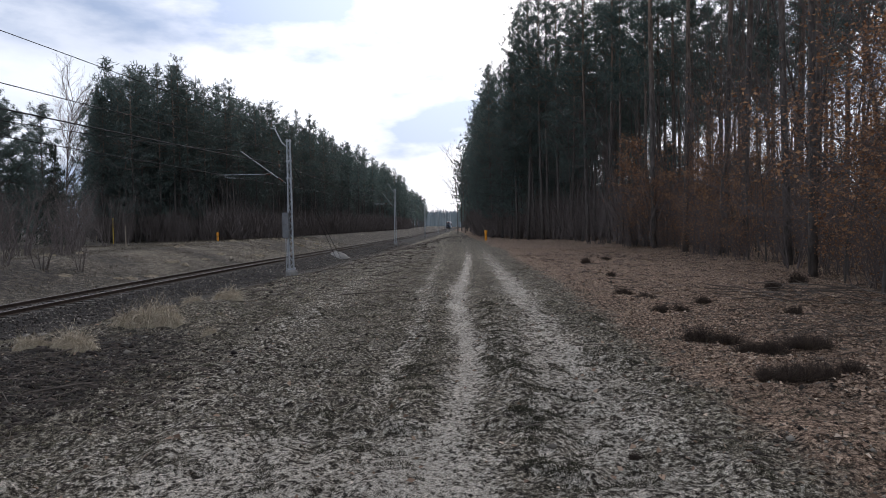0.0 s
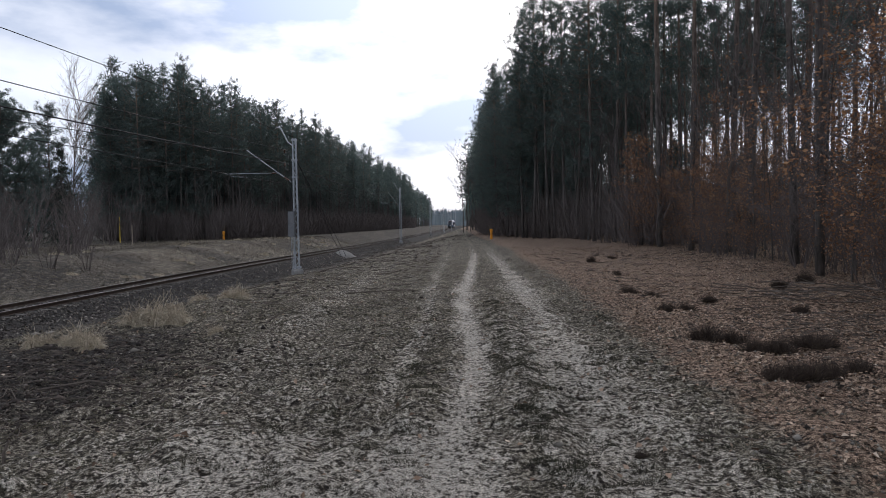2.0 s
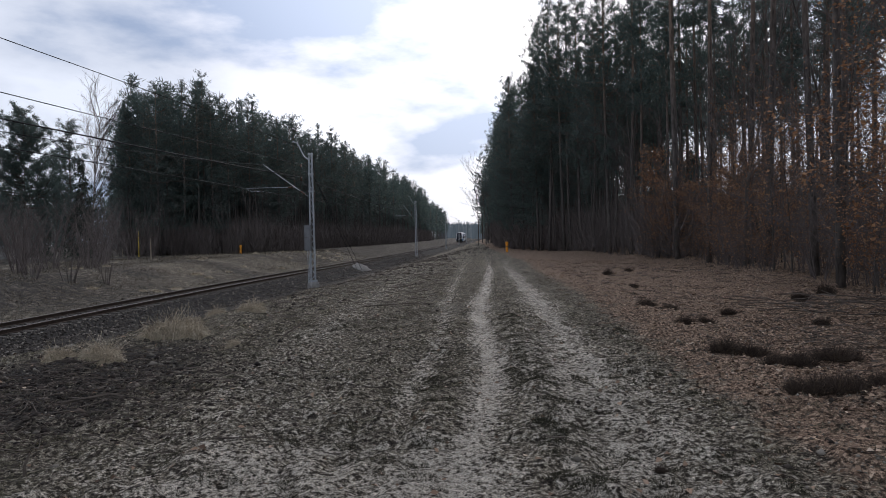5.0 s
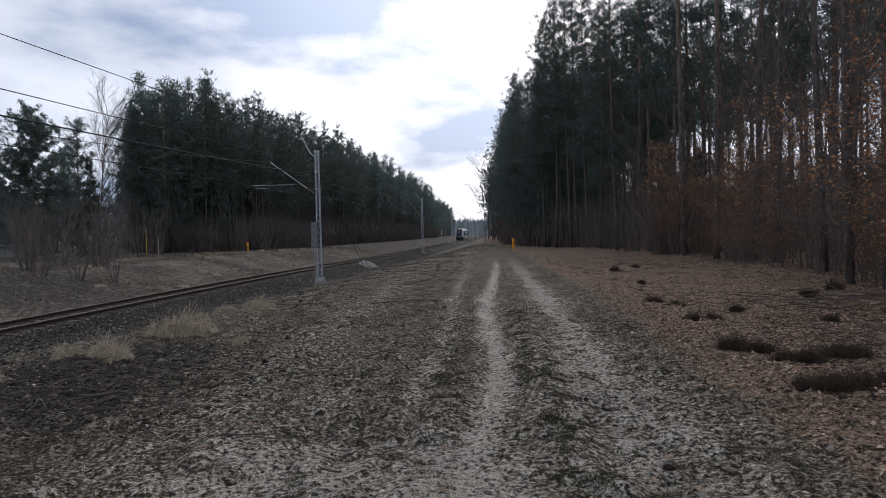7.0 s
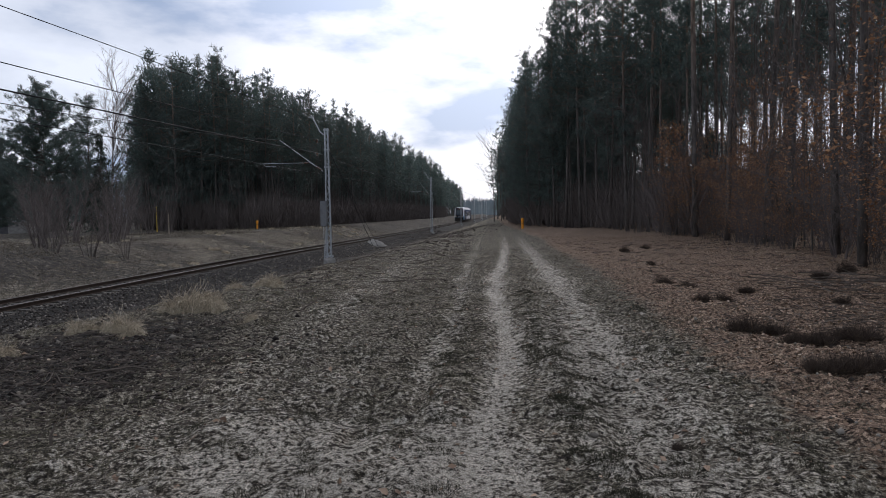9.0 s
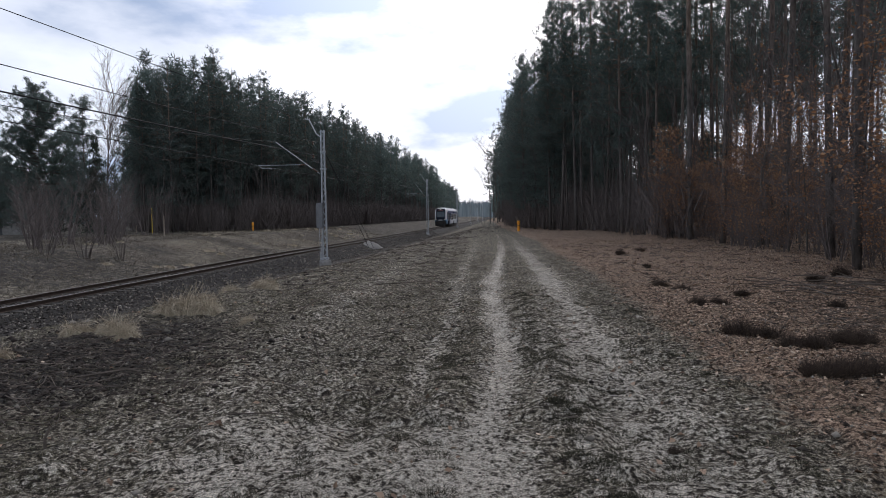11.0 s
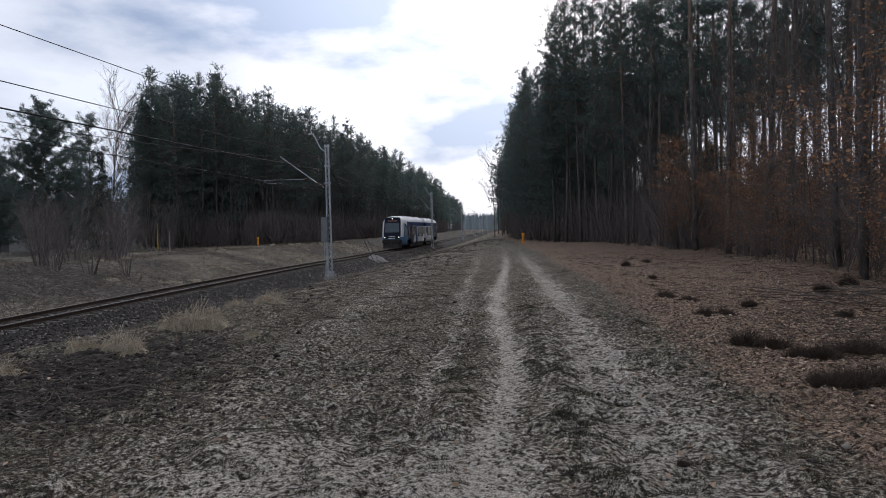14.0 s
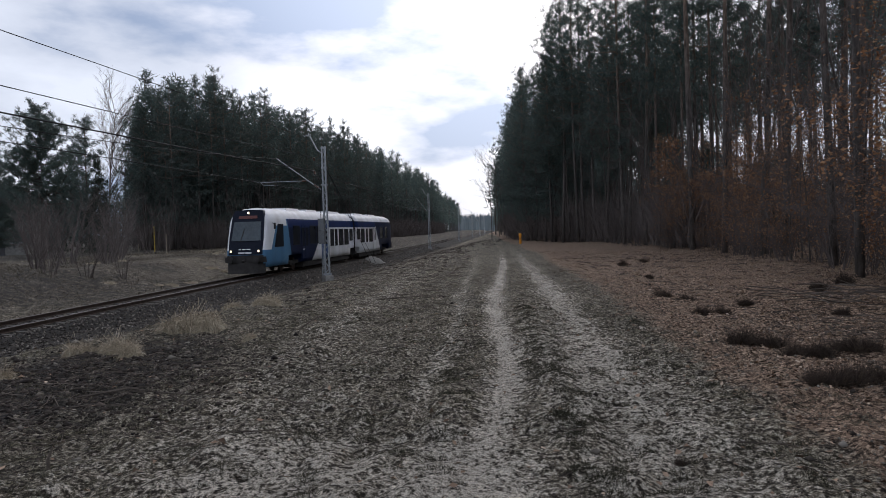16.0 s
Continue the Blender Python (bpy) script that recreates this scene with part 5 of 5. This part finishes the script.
def scatter():
    rng = np.random.default_rng(5)
    # crushed stone of the railway bed
    n = 46000
    u = rng.uniform(-2.7, 3.8, n)
    y = 12 + 115 * rng.random(n) ** 2.1
    keep = (np.abs(np.abs(u) - .7535) > .12) & (rng.random(n) < np.interp(u, [-3, 2.2, 3.8], [1, 1, .12]))
    u, y = u[keep], y[keep]
    sl = np.array([axis_slope(k) for k in y])
    kx = 1 / np.hypot(1, sl)
    x, yy = axis_x(y) + u * kx, y - u * sl * kx
    gz = ground_z(x, yy)
    bz = np.interp(np.abs(u), [0, 1.45, 1.9, 2.8, 2.9], [RAIL_Z - .2, RAIL_Z - .22, RAIL_Z - .42, -1.74, -9]) + np.maximum(-.5, dip(y))
    z = np.maximum(gz, bz) + .012
    tagged(new("ballast_stones", lumps("ballast_stones", x, yy, z, rng.uniform(.025, .065, len(x)), .8, M_STONE, rng)), "loose crushed stones of the railway bed", "ballast", kind="stuff")
    # clods and crumbs of earth on the trampled ground
    x, y = nearer(rng, 30000, -9, 4.5, 2.2, 26, 1.8)
    sand = cover_masks(x, y)[0]
    keep = rng.random(len(x)) > sand * 1.1
    x, y = x[keep], y[keep]
    s = rng.uniform(.004, .022, len(x)) * (1 + (rng.random(len(x)) < .02) * 1.6)
    tagged(new("earth_clods", lumps("earth_clods", x, y, ground_z(x, y) + s * .15, s, .7, M_CLOD, rng)), "dark crumbs and clods of earth on trampled ground", "soil", kind="stuff")
    # bigger clods and turned sods farther off
    y = 9 + 100 * rng.random(4200) ** 1.2
    x = axis_x(y) + rng.uniform(2.6, 14.5, 4200)
    keep = (rng.random(4200) > cover_masks(x, y)[0] * 1.4) & (vnoise(x / 2.2, y / 3.0, 41) > .40)
    x, y = x[keep], y[keep]
    s = rng.uniform(.03, .10, len(x)) * (1 + y / 120)
    tagged(new("turned_sods", lumps("turned_sods", x, y, ground_z(x, y), s, .45, M_CLOD, rng)), "rough dark turned sods on the verge", "soil", kind="stuff")
    # black turned soil with lumps where brushwood was dragged off
    x, y = rng.normal(-4.9, 1.1, 5200), rng.normal(7.6, 1.5, 5200)
    keep = y > 5.7
    x, y = x[keep], y[keep]
    s = rng.uniform(.008, .034, len(x)) * (1 + (rng.random(len(x)) < .05) * 1.2)
    tagged(new("dark_clods", lumps("dark_clods", x, y, ground_z(x, y) + s * .1, s, .6, M_DARKCLOD, rng)), "dark damp clods of turned soil", "soil", kind="stuff")
    # short trampled turf in tufts
    cx, cy = nearer(rng, 12000, -10, 3.4, 2.3, 34, 1.7)
    sand, litter, dark = cover_masks(cx, cy)
    keep = (rng.random(len(cx)) > sand * 1.5) & (vnoise(cx / .9, cy / .9, 21) + .25 * rng.random(len(cx)) > .45)
    cx, cy = cx[keep], cy[keep]
    k = 13
    x = np.repeat(cx, k) + rng.normal(size=len(cx) * k) * .055
    y = np.repeat(cy, k) + rng.normal(size=len(cx) * k) * .055
    L = rng.uniform(.025, .085, len(x))
    d = unit(np.stack([rng.normal(size=len(x)), rng.normal(size=len(x)), rng.uniform(.15, 1.0, len(x))], -1))
    side = unit(np.cross(d, rng.normal(size=d.shape))) * rng.uniform(.0025, .005, (len(x), 1))
    o = np.stack([x, y, ground_z(x, y) - .004], -1)
    v = np.stack([o - side, o + side, o + d * L[:, None]], 1)
    tagged(new("short_grass", tri_mesh("short_grass", v, 3, M_GRASS)), "short grey-green trampled winter grass", "grass", kind="stuff")
    # low dark cushions of moss and turf along the ruts
    cx = np.concatenate([rng.normal(.72, .16, 150), rng.uniform(.9, 2.6, 110), rng.uniform(-4, -.2, 160), rng.normal(-.42, .12, 50)])
    cy = 2.8 + 12 * rng.random(len(cx)) ** 1.5
    m = 150
    a = rng.uniform(0, 6.283, (len(cx), m))
    q = rng.random((len(cx), m)) ** .6
    r = rng.uniform(.035, .11, (len(cx), 1))
    x, y = (cx[:, None] + np.cos(a) * q * r * 1.3).ravel(), (cy[:, None] + np.sin(a) * q * r).ravel()
    d = np.stack([np.cos(a) * q, np.sin(a) * q, 1.1 - .5 * q], -1).reshape(-1, 3) + rng.normal(size=(len(x), 3)) * .35
    d = unit(d) * (np.repeat(r[:, 0], m) * rng.uniform(.22, .55, len(x)))[:, None]
    side = unit(np.cross(d, rng.normal(size=d.shape))) * rng.uniform(.002, .004, (len(x), 1))
    o = np.stack([x, y, ground_z(x, y) - .005], -1)
    tagged(new("moss_cushions", tri_mesh("moss_cushions", np.stack([o - side, o + side, o + d], 1), 3, M_MOSS)), "low dark cushions of moss and trampled turf", "moss", kind="stuff")
    # dead straw and fibres lying flat
    x, y = nearer(rng, 60000, -11, 6, 2.2, 30, 1.6)
    keep = rng.random(len(x)) > cover_masks(x, y)[0] * 1.15
    x, y = x[keep], y[keep]
    n = len(x)
    a = rng.uniform(0, 6.283, n)
    d = np.stack([np.cos(a), np.sin(a), rng.normal(size=n) * .12], -1) * rng.uniform(.02, .09, (n, 1))
    side = np.stack([-np.sin(a), np.cos(a), rng.normal(size=n) * .5], -1) * rng.uniform(.0015, .0035, (n, 1))
    o = np.stack([x, y, ground_z(x, y) + rng.uniform(.003, .015, n)], -1)
    tagged(new("dead_straw", tri_mesh("dead_straw", np.stack([o - side, o + side, o + d], 1), 3, M_FIBRE)), "flattened dead grass and fine straw", "dead grass", kind="stuff")
    # rough dry grass beyond the line
    n = 75000
    y = 18 + 95 * rng.random(n) ** 1.2
    u = -3.2 - 22 * rng.random(n)
    x = axis_x(y) + u
    keep = vnoise(x / 1.6, y / 1.6, 33) + .3 * rng.random(n) > .5
    x, y = x[keep], y[keep]
    n = len(x)
    d = unit(np.stack([rng.normal(size=n), rng.normal(size=n), rng.uniform(.3, 1.2, n)], -1)) * rng.uniform(.12, .38, (n, 1))
    side = unit(np.cross(d, rng.normal(size=d.shape))) * rng.uniform(.006, .014, (n, 1))
    o = np.stack([x, y, ground_z(x, y) - .01], -1)
    tagged(new("rough_grass", tri_mesh("rough_grass", np.stack([o - side, o + side, o + d], 1), 3, M_FIBRE)), "rough dry brown grass on the bank beyond the line", "grass", kind="stuff")
    # fallen leaves: thick under the wood, thin over the rest
    xa, ya = nearer(rng, 60000, 2.0, 15, 2.5, 46, 1.5)
    keep = rng.random(len(xa)) < cover_masks(xa, ya)[1] * np.interp(xa, [2, 4, 9], [.5, .9, 1])
    xb, yb = nearer(rng, 1300, -9, 2.6, 2.4, 24, 1.5)
    x, y = np.concatenate([xa[keep], xb]), np.concatenate([ya[keep], yb])
    n = len(x)
    L = rng.uniform(.028, .085, n)
    a = unit(np.stack([rng.normal(size=n), rng.normal(size=n), rng.normal(size=n) * .28], -1))
    b_ = unit(np.cross(a, np.stack([rng.normal(size=n) * .4, rng.normal(size=n) * .4, np.ones(n)], -1)))
    nrm = unit(np.cross(b_, a))
    o = np.stack([x, y, ground_z(x, y) + rng.uniform(.004, .022, n)], -1)
    A, B, C = a * L[:, None] * .5, b_ * L[:, None] * .30, nrm * L[:, None] * rng.uniform(-.15, .3, (n, 1))
    v = np.stack([o - A, o + B + C, o + A, o - B + C], 1)
    tagged(new("fallen_leaves", tri_mesh("fallen_leaves", v, 4, M_LITTER, [(0, 1, 2), (0, 2, 3)])), "withered brown leaves scattered on the ground", "leaf litter", kind="stuff")
    # brushwood: thin dead twigs over the left bank and under the wood
    g = Geo()
    for k in range(5400):
        if k >= 4800:
            x, y = rng.normal(6.0, 1.0), rng.normal(10.8, 1.5)
        elif k >= 4300:
            x, y = rng.normal(-4.9, 1.1), max(5.6, rng.normal(7.4, 1.3))
        elif k >= 3400:
            y = 30 + 80 * rng.random()
            x = float(axis_x(y)) + rng.uniform(2.7, 12)
        elif k < 2200:
            x, y = -9.5 + 8.5 * rng.random(), 3 + 52 * rng.random() ** 1.25
        else:
            x, y = 4.2 + 9 * rng.random(), 4 + 36 * rng.random() ** 1.4
        L = rng.uniform(.10, .55) if k < 1100 else rng.uniform(.15, .9 if k < 2200 else .6)
        if k >= 4300:
            L = rng.uniform(.10, .42)
        elif y < 14:
            L *= .45
        a = rng.uniform(0, 6.283)
        p = []
        for f in (-.5, 0, .5):
            px, py = x + math.cos(a) * L * f + rng.normal() * .03 * L, y + math.sin(a) * L * f + rng.normal() * .03 * L
            p.append((px, py, on_ground(px, py) + .012 + rng.random() * .04 * L))
        r = rng.uniform(.002, .006) * (1 + min(y, 70) / 16)
        g.tube(p, [r, r * .8, r * .4], 3, cap=False)
    tagged(new("brushwood", g.mesh("brushwood", M_STICK)), "dead twigs strewn over the ground", "twigs", kind="stuff")


scatter()


# ---------------------------------------------------------------- single things on the ground
def tuft_mesh(seed, r, L, count, mat, spread=.8, fall=1.1, thick=.005, lumps_=5, wild=.35, core=1.0):
    """A tussock: several tufts grown together, each of many arching blades of two pieces."""
    rng = np.random.default_rng(seed)
    ca, cq = rng.uniform(0, 6.283, lumps_), rng.random(lumps_) ** .6 * r * .75
    ch, cr = rng.uniform(.55, 1.1, lumps_), rng.uniform(.35, .6, lumps_) * r
    i = rng.integers(0, lumps_, count)
    a, q = rng.uniform(0, 6.283, count), rng.random(count) ** .7
    o = np.stack([np.cos(ca[i]) * cq[i] + np.cos(a) * cr[i] * q * core, np.sin(ca[i]) * cq[i] + np.sin(a) * cr[i] * q * core, np.zeros(count) - .02], -1)
    d = unit(np.stack([np.cos(a) * spread * q + rng.normal(size=count) * wild, np.sin(a) * spread * q + rng.normal(size=count) * wild, np.ones(count)], -1))
    l = L * ch[i][:, None] * rng.uniform(.4, 1.2, (count, 1)) * (1.1 - .55 * q[:, None] ** 2)
    side = unit(np.cross(d, rng.normal(size=d.shape))) * thick
    p = o + d * l * .42
    q1 = unit(d + np.array([0, 0, -fall * .35]) + rng.normal(size=d.shape) * .2)
    p2 = p + q1 * l * .36
    tip = p2 + unit(q1 + np.array([0, 0, -fall * .5]) + rng.normal(size=d.shape) * .3) * l * .36
    v = np.stack([o - side, o + side, p + side * .9, p - side * .9, p2 + side * .7, p2 - side * .7, tip], 1)
    return tri_mesh("blades", v, 7, mat, [(0, 1, 2), (0, 2, 3), (3, 2, 4), (3, 4, 5), (5, 4, 6)])


def tuft(name, label, category, group, me, x, y, s=1.0, sz=None, rz=0):
    ob = tagged(new(name, me), label, category, group)
    ob.matrix_basis = pose(x, y, on_ground(x, y), 0, 0, rz)
    ob.scale = (s, s, sz or s)
    return ob


STRAW = [tuft_mesh(60 + i, .34, .46, 2200, M_STRAW, 2.4, 2.6, .0040, 5, .65, .45) for i in range(3)]
HEATH = [tuft_mesh(70 + i, .36, .36, 2200, M_HEATHER, .9, .1, .0024, 8, .60, .8) for i in range(4)]


def tussocks():
    lab = "bleached straw-coloured tussock of dry grass"
    for x, y, s in ((-5.75, 12.2, 1.0), (-5.3, 12.3, 1.15), (-5.0, 12.1, .9), (-5.55, 9.75, .8), (-5.25, 9.6, .6), (-6.1, 9.8, .55), (-5.5, 16.4, .9), (-5.1, 16.2, .75), (-6.1, 8.05, .6), (-6.4, 16.8, .7), (-3.9, 10.9, .4), (-10.9, 26, .9), (-10.3, 31, 1.0)):
        tuft("dry_tussock", lab, "grass tussock", "dry tussocks", STRAW[rnd.randrange(3)], x, y, s * .9, s * rnd.uniform(1.4, 1.8), rnd.uniform(0, 360))
    for k in range(34):
        y = rnd.uniform(34, 110)
        u = -rnd.uniform(4, 14)
        x = float(axis_x(y)) + u
        tuft("dry_tussock", lab, "grass tussock", "dry tussocks on the bank", STRAW[rnd.randrange(2)], x, y, rnd.uniform(.7, 1.2), rnd.uniform(.6, 1.0), rnd.uniform(0, 360))
    lab = "low dark brown clump of heather"
    for x, y, s in ((3.55, 9.75, .85), (3.85, 9.45, .75), (3.9, 8.75, .6), (4.2, 8.7, .75), (4.55, 8.7, .7), (4.85, 8.85, .5), (3.35, 7.05, .5), (3.65, 7.1, .65), (4.0, 7.2, .7), (4.35, 7.3, .6), (3.95, 15.3, .75), (4.3, 14.8, .5), (3.95, 12.7, .6), (4.3, 12.6, .5), (5.3, 14.1, .6), (7.9, 16.6, .8), (9.4, 18.2, .9), (6.3, 12.4, .5), (5.0, 21, .6), (5.4, 27, .7), (1.36, 4.95, .17), (2.08, 4.62, .13), (6.9, 30, .8)):
        tuft("heather_clump", lab, "heather", "heather clumps", HEATH[rnd.randrange(4)], x, y, s * .82, s * rnd.uniform(.85, 1.2), rnd.uniform(0, 360))


tussocks()


def stick(name, pts, r, label="dead dry stick lying on the ground"):
    g = Geo()
    p = [(x, y, on_ground(x, y) + dz) for x, y, dz in pts]
    g.tube(p, [r * (1 - .65 * i / (len(p) - 1)) for i in range(len(p))], 5)
    for i in range(1, len(p) - 1):
        a, b_ = Vector(p[i]), Vector(p[i + 1])
        d = (b_ - a)
        g.tube([tuple(a), tuple(a + d * .5 + Vector((-d.y, d.x, .03)) * .4)], [r * .5, r * .2], 4)
    me = g.mesh(name, M_STICK)
    return tagged(new(name, me), label, "stick", "sticks")


for pts, r in (([(-2.2, 7.0, .02), (-1.95, 6.7, .03), (-1.7, 6.35, .02), (-1.6, 6.1, .02)], .010), ([(-4.4, 7.0, .03), (-3.9, 7.1, .05), (-3.5, 7.25, .03), (-3.1, 7.2, .02)], .014),
               ([(-1.98, 7.96, 0), (-2.03, 8.0, .14), (-2.13, 8.05, .28)], .010), ([(-3.34, 4.88, -.02), (-3.34, 4.88, .08), (-3.31, 4.9, .16)], .016),
               ([(-2.2, 5.6, .02), (-1.9, 5.65, .03), (-1.5, 5.7, .02)], .008), ([(.75, 5.5, .02), (.62, 5.62, .05), (.55, 5.8, .03)], .008), ([(1.9, 5.3, .02), (2.15, 5.2, .04), (2.4, 5.25, .02)], .007),
               ([(-3.35, 11.9, .04), (-3.15, 12.1, .16), (-2.95, 12.3, .22)], .018), ([(-5.6, 9.0, .02), (-5.2, 9.6, .05), (-4.7, 10.1, .03)], .014), ([(-2.6, 16.0, .02), (-1.6, 16.6, .08), (-.9, 16.8, .05)], .016)):
    stick("dead_stick", pts, r)


def brush_pile():
    """A heap of cut branches under the wood's edge."""
    rng = np.random.default_rng(9)
    heap = thing("brush_pile", "low heap of cut dead branches on leaf litter", "brush pile", pose(7.4, 14.2, on_ground(7.4, 14.2)))
    for k in range(60):
        g = Geo()
        a = rng.uniform(0, 3.14) if k % 3 else rng.normal() * .5
        L = rng.uniform(.4, 1.6)
        c = np.array([rng.normal() * .9, rng.normal() * .7, .05 + abs(rng.normal()) * .12])
        d = np.array([math.cos(a), math.sin(a), rng.normal() * .06]) * L / 2
        g.tube([tuple(c - d), tuple(c + rng.normal(size=3) * .04), tuple(c + d)], [.012, .010, .004], 4)
        part("branch", g, M_STICK, heap)


brush_pile()


def marker_post(x, y, h=1.15):
    t = thing("marker_post", "bright orange plastic marker post with a rounded cap", "marker post", pose(x, y, on_ground(x, y)), "orange marker posts")
    g = Geo()
    g.lathe([(.13, -.2), (.13, h * .72), (.12, h * .73)], 12)
    part("post", g, M_ORANGE, t)
    g = Geo()
    g.lathe([(.16, h * .73), (.17, h * .92), (.13, h * .985), (.05, h)], 12)
    part("cap", g, M_ORANGE, t)
    g = Geo()
    g.lathe([(.135, h * .52), (.135, h * .56)], 12)
    part("band", g, M_DARKSTEEL, t)


marker_post(3.9, 72.5)
marker_post(-29.8, 86.8)
for x, y, h, mat, lab in ((-40.2, 80.6, 3.1, M_YELLOW, "tall thin yellow painted marker pole"), (-31.6, 65.8, 2.0, M_PALEWOOD, "pale weathered wooden stake standing in dry grass"), (-44.0, 84.0, 1.0, M_PALEWOOD, "short pale wooden stake")):
    g = Geo()
    g.lathe([(.06, -.2), (.055, h - .05), (.02, h)], 8)
    ob = tagged(new("marker_pole", g.mesh("marker_pole", mat)), lab, "marker pole")
    ob.matrix_basis = pose(x, y, on_ground(x, y))


def sand_heap():
    g = Geo()
    rng = np.random.default_rng(3)
    rings, k = 7, 22
    vs, fs = [(0, 0, .62)], []
    for i in range(1, rings + 1):
        f = i / rings
        for j in range(k):
            a = j * 6.2832 / k
            w = 1 + .16 * math.sin(3 * a + 1) + .05 * rng.normal()
            vs.append((1.25 * f * w * math.cos(a), .95 * f * w * math.sin(a), .62 * (1 - f ** 1.8) + .03 * rng.normal() - .15 * f))
    fs = [(0, 1 + j, 1 + (j + 1) % k) for j in range(k)]
    for i in range(rings - 1):
        for j in range(k):
            a = 1 + i * k
            fs.append((a + j, a + k + j, a + k + (j + 1) % k, a + (j + 1) % k))
    g.add(vs, fs)
    ob = tagged(new("sand_heap", g.mesh("sand_heap", M_SAND, smooth=True)), "small heap of pale sand beside the railway line", "sand heap")
    ob.matrix_basis = pose(-11.5, 68.6, -1.42, 0, 0, 10)


sand_heap()


def shed():
    t = thing("shed", "low grey concrete shed with a flat pale roof", "shed", pose(-62.8, 86, 0, 0, 0, 20))
    z0 = on_ground(-64, 86)
    g = Geo()
    g.box(-2.6, -1.6, z0 - .3, 2.6, 1.6, 1.5)
    part("wall", g, M_CONCRETE, t)
    g = Geo()
    g.box(-2.85, -1.85, 1.5, 2.85, 1.85, 1.72)
    part("roof", g, M_STEEL, t)
    g = Geo()
    g.box(-.9, -1.64, z0, .1, -1.6, 1.35)
    part("door", g, M_DARKSTEEL, t)


shed()


def distance():
    """The woods that close the view at the end of the line, far away; their paleness is haze painted in."""
    mat, nt, b = nodes("far_woods_haze", 1.0, 0, 0)
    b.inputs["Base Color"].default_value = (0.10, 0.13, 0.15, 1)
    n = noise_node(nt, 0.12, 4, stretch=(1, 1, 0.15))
    # air haze put into the colour as blue-grey, lifted by a faint glow
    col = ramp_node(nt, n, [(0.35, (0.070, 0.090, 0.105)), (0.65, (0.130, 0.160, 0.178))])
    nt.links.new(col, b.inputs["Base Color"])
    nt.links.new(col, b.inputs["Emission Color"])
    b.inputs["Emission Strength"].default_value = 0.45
    rng = np.random.default_rng(31)
    g = Geo()
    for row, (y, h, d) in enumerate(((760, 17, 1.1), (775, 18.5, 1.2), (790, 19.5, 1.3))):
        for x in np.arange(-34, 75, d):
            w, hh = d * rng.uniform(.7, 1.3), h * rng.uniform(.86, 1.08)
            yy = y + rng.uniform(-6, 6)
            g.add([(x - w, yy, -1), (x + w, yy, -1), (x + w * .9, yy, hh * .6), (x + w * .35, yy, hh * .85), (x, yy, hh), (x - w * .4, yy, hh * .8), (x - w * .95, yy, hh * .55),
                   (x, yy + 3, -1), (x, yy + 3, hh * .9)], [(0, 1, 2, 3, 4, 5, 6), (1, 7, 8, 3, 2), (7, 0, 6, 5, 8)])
    tagged(new("backdrop", g.mesh("backdrop", mat)), "distant woods closing the view, with pale blue haze painted in", "backdrop", kind="structure")


distance()


motions()
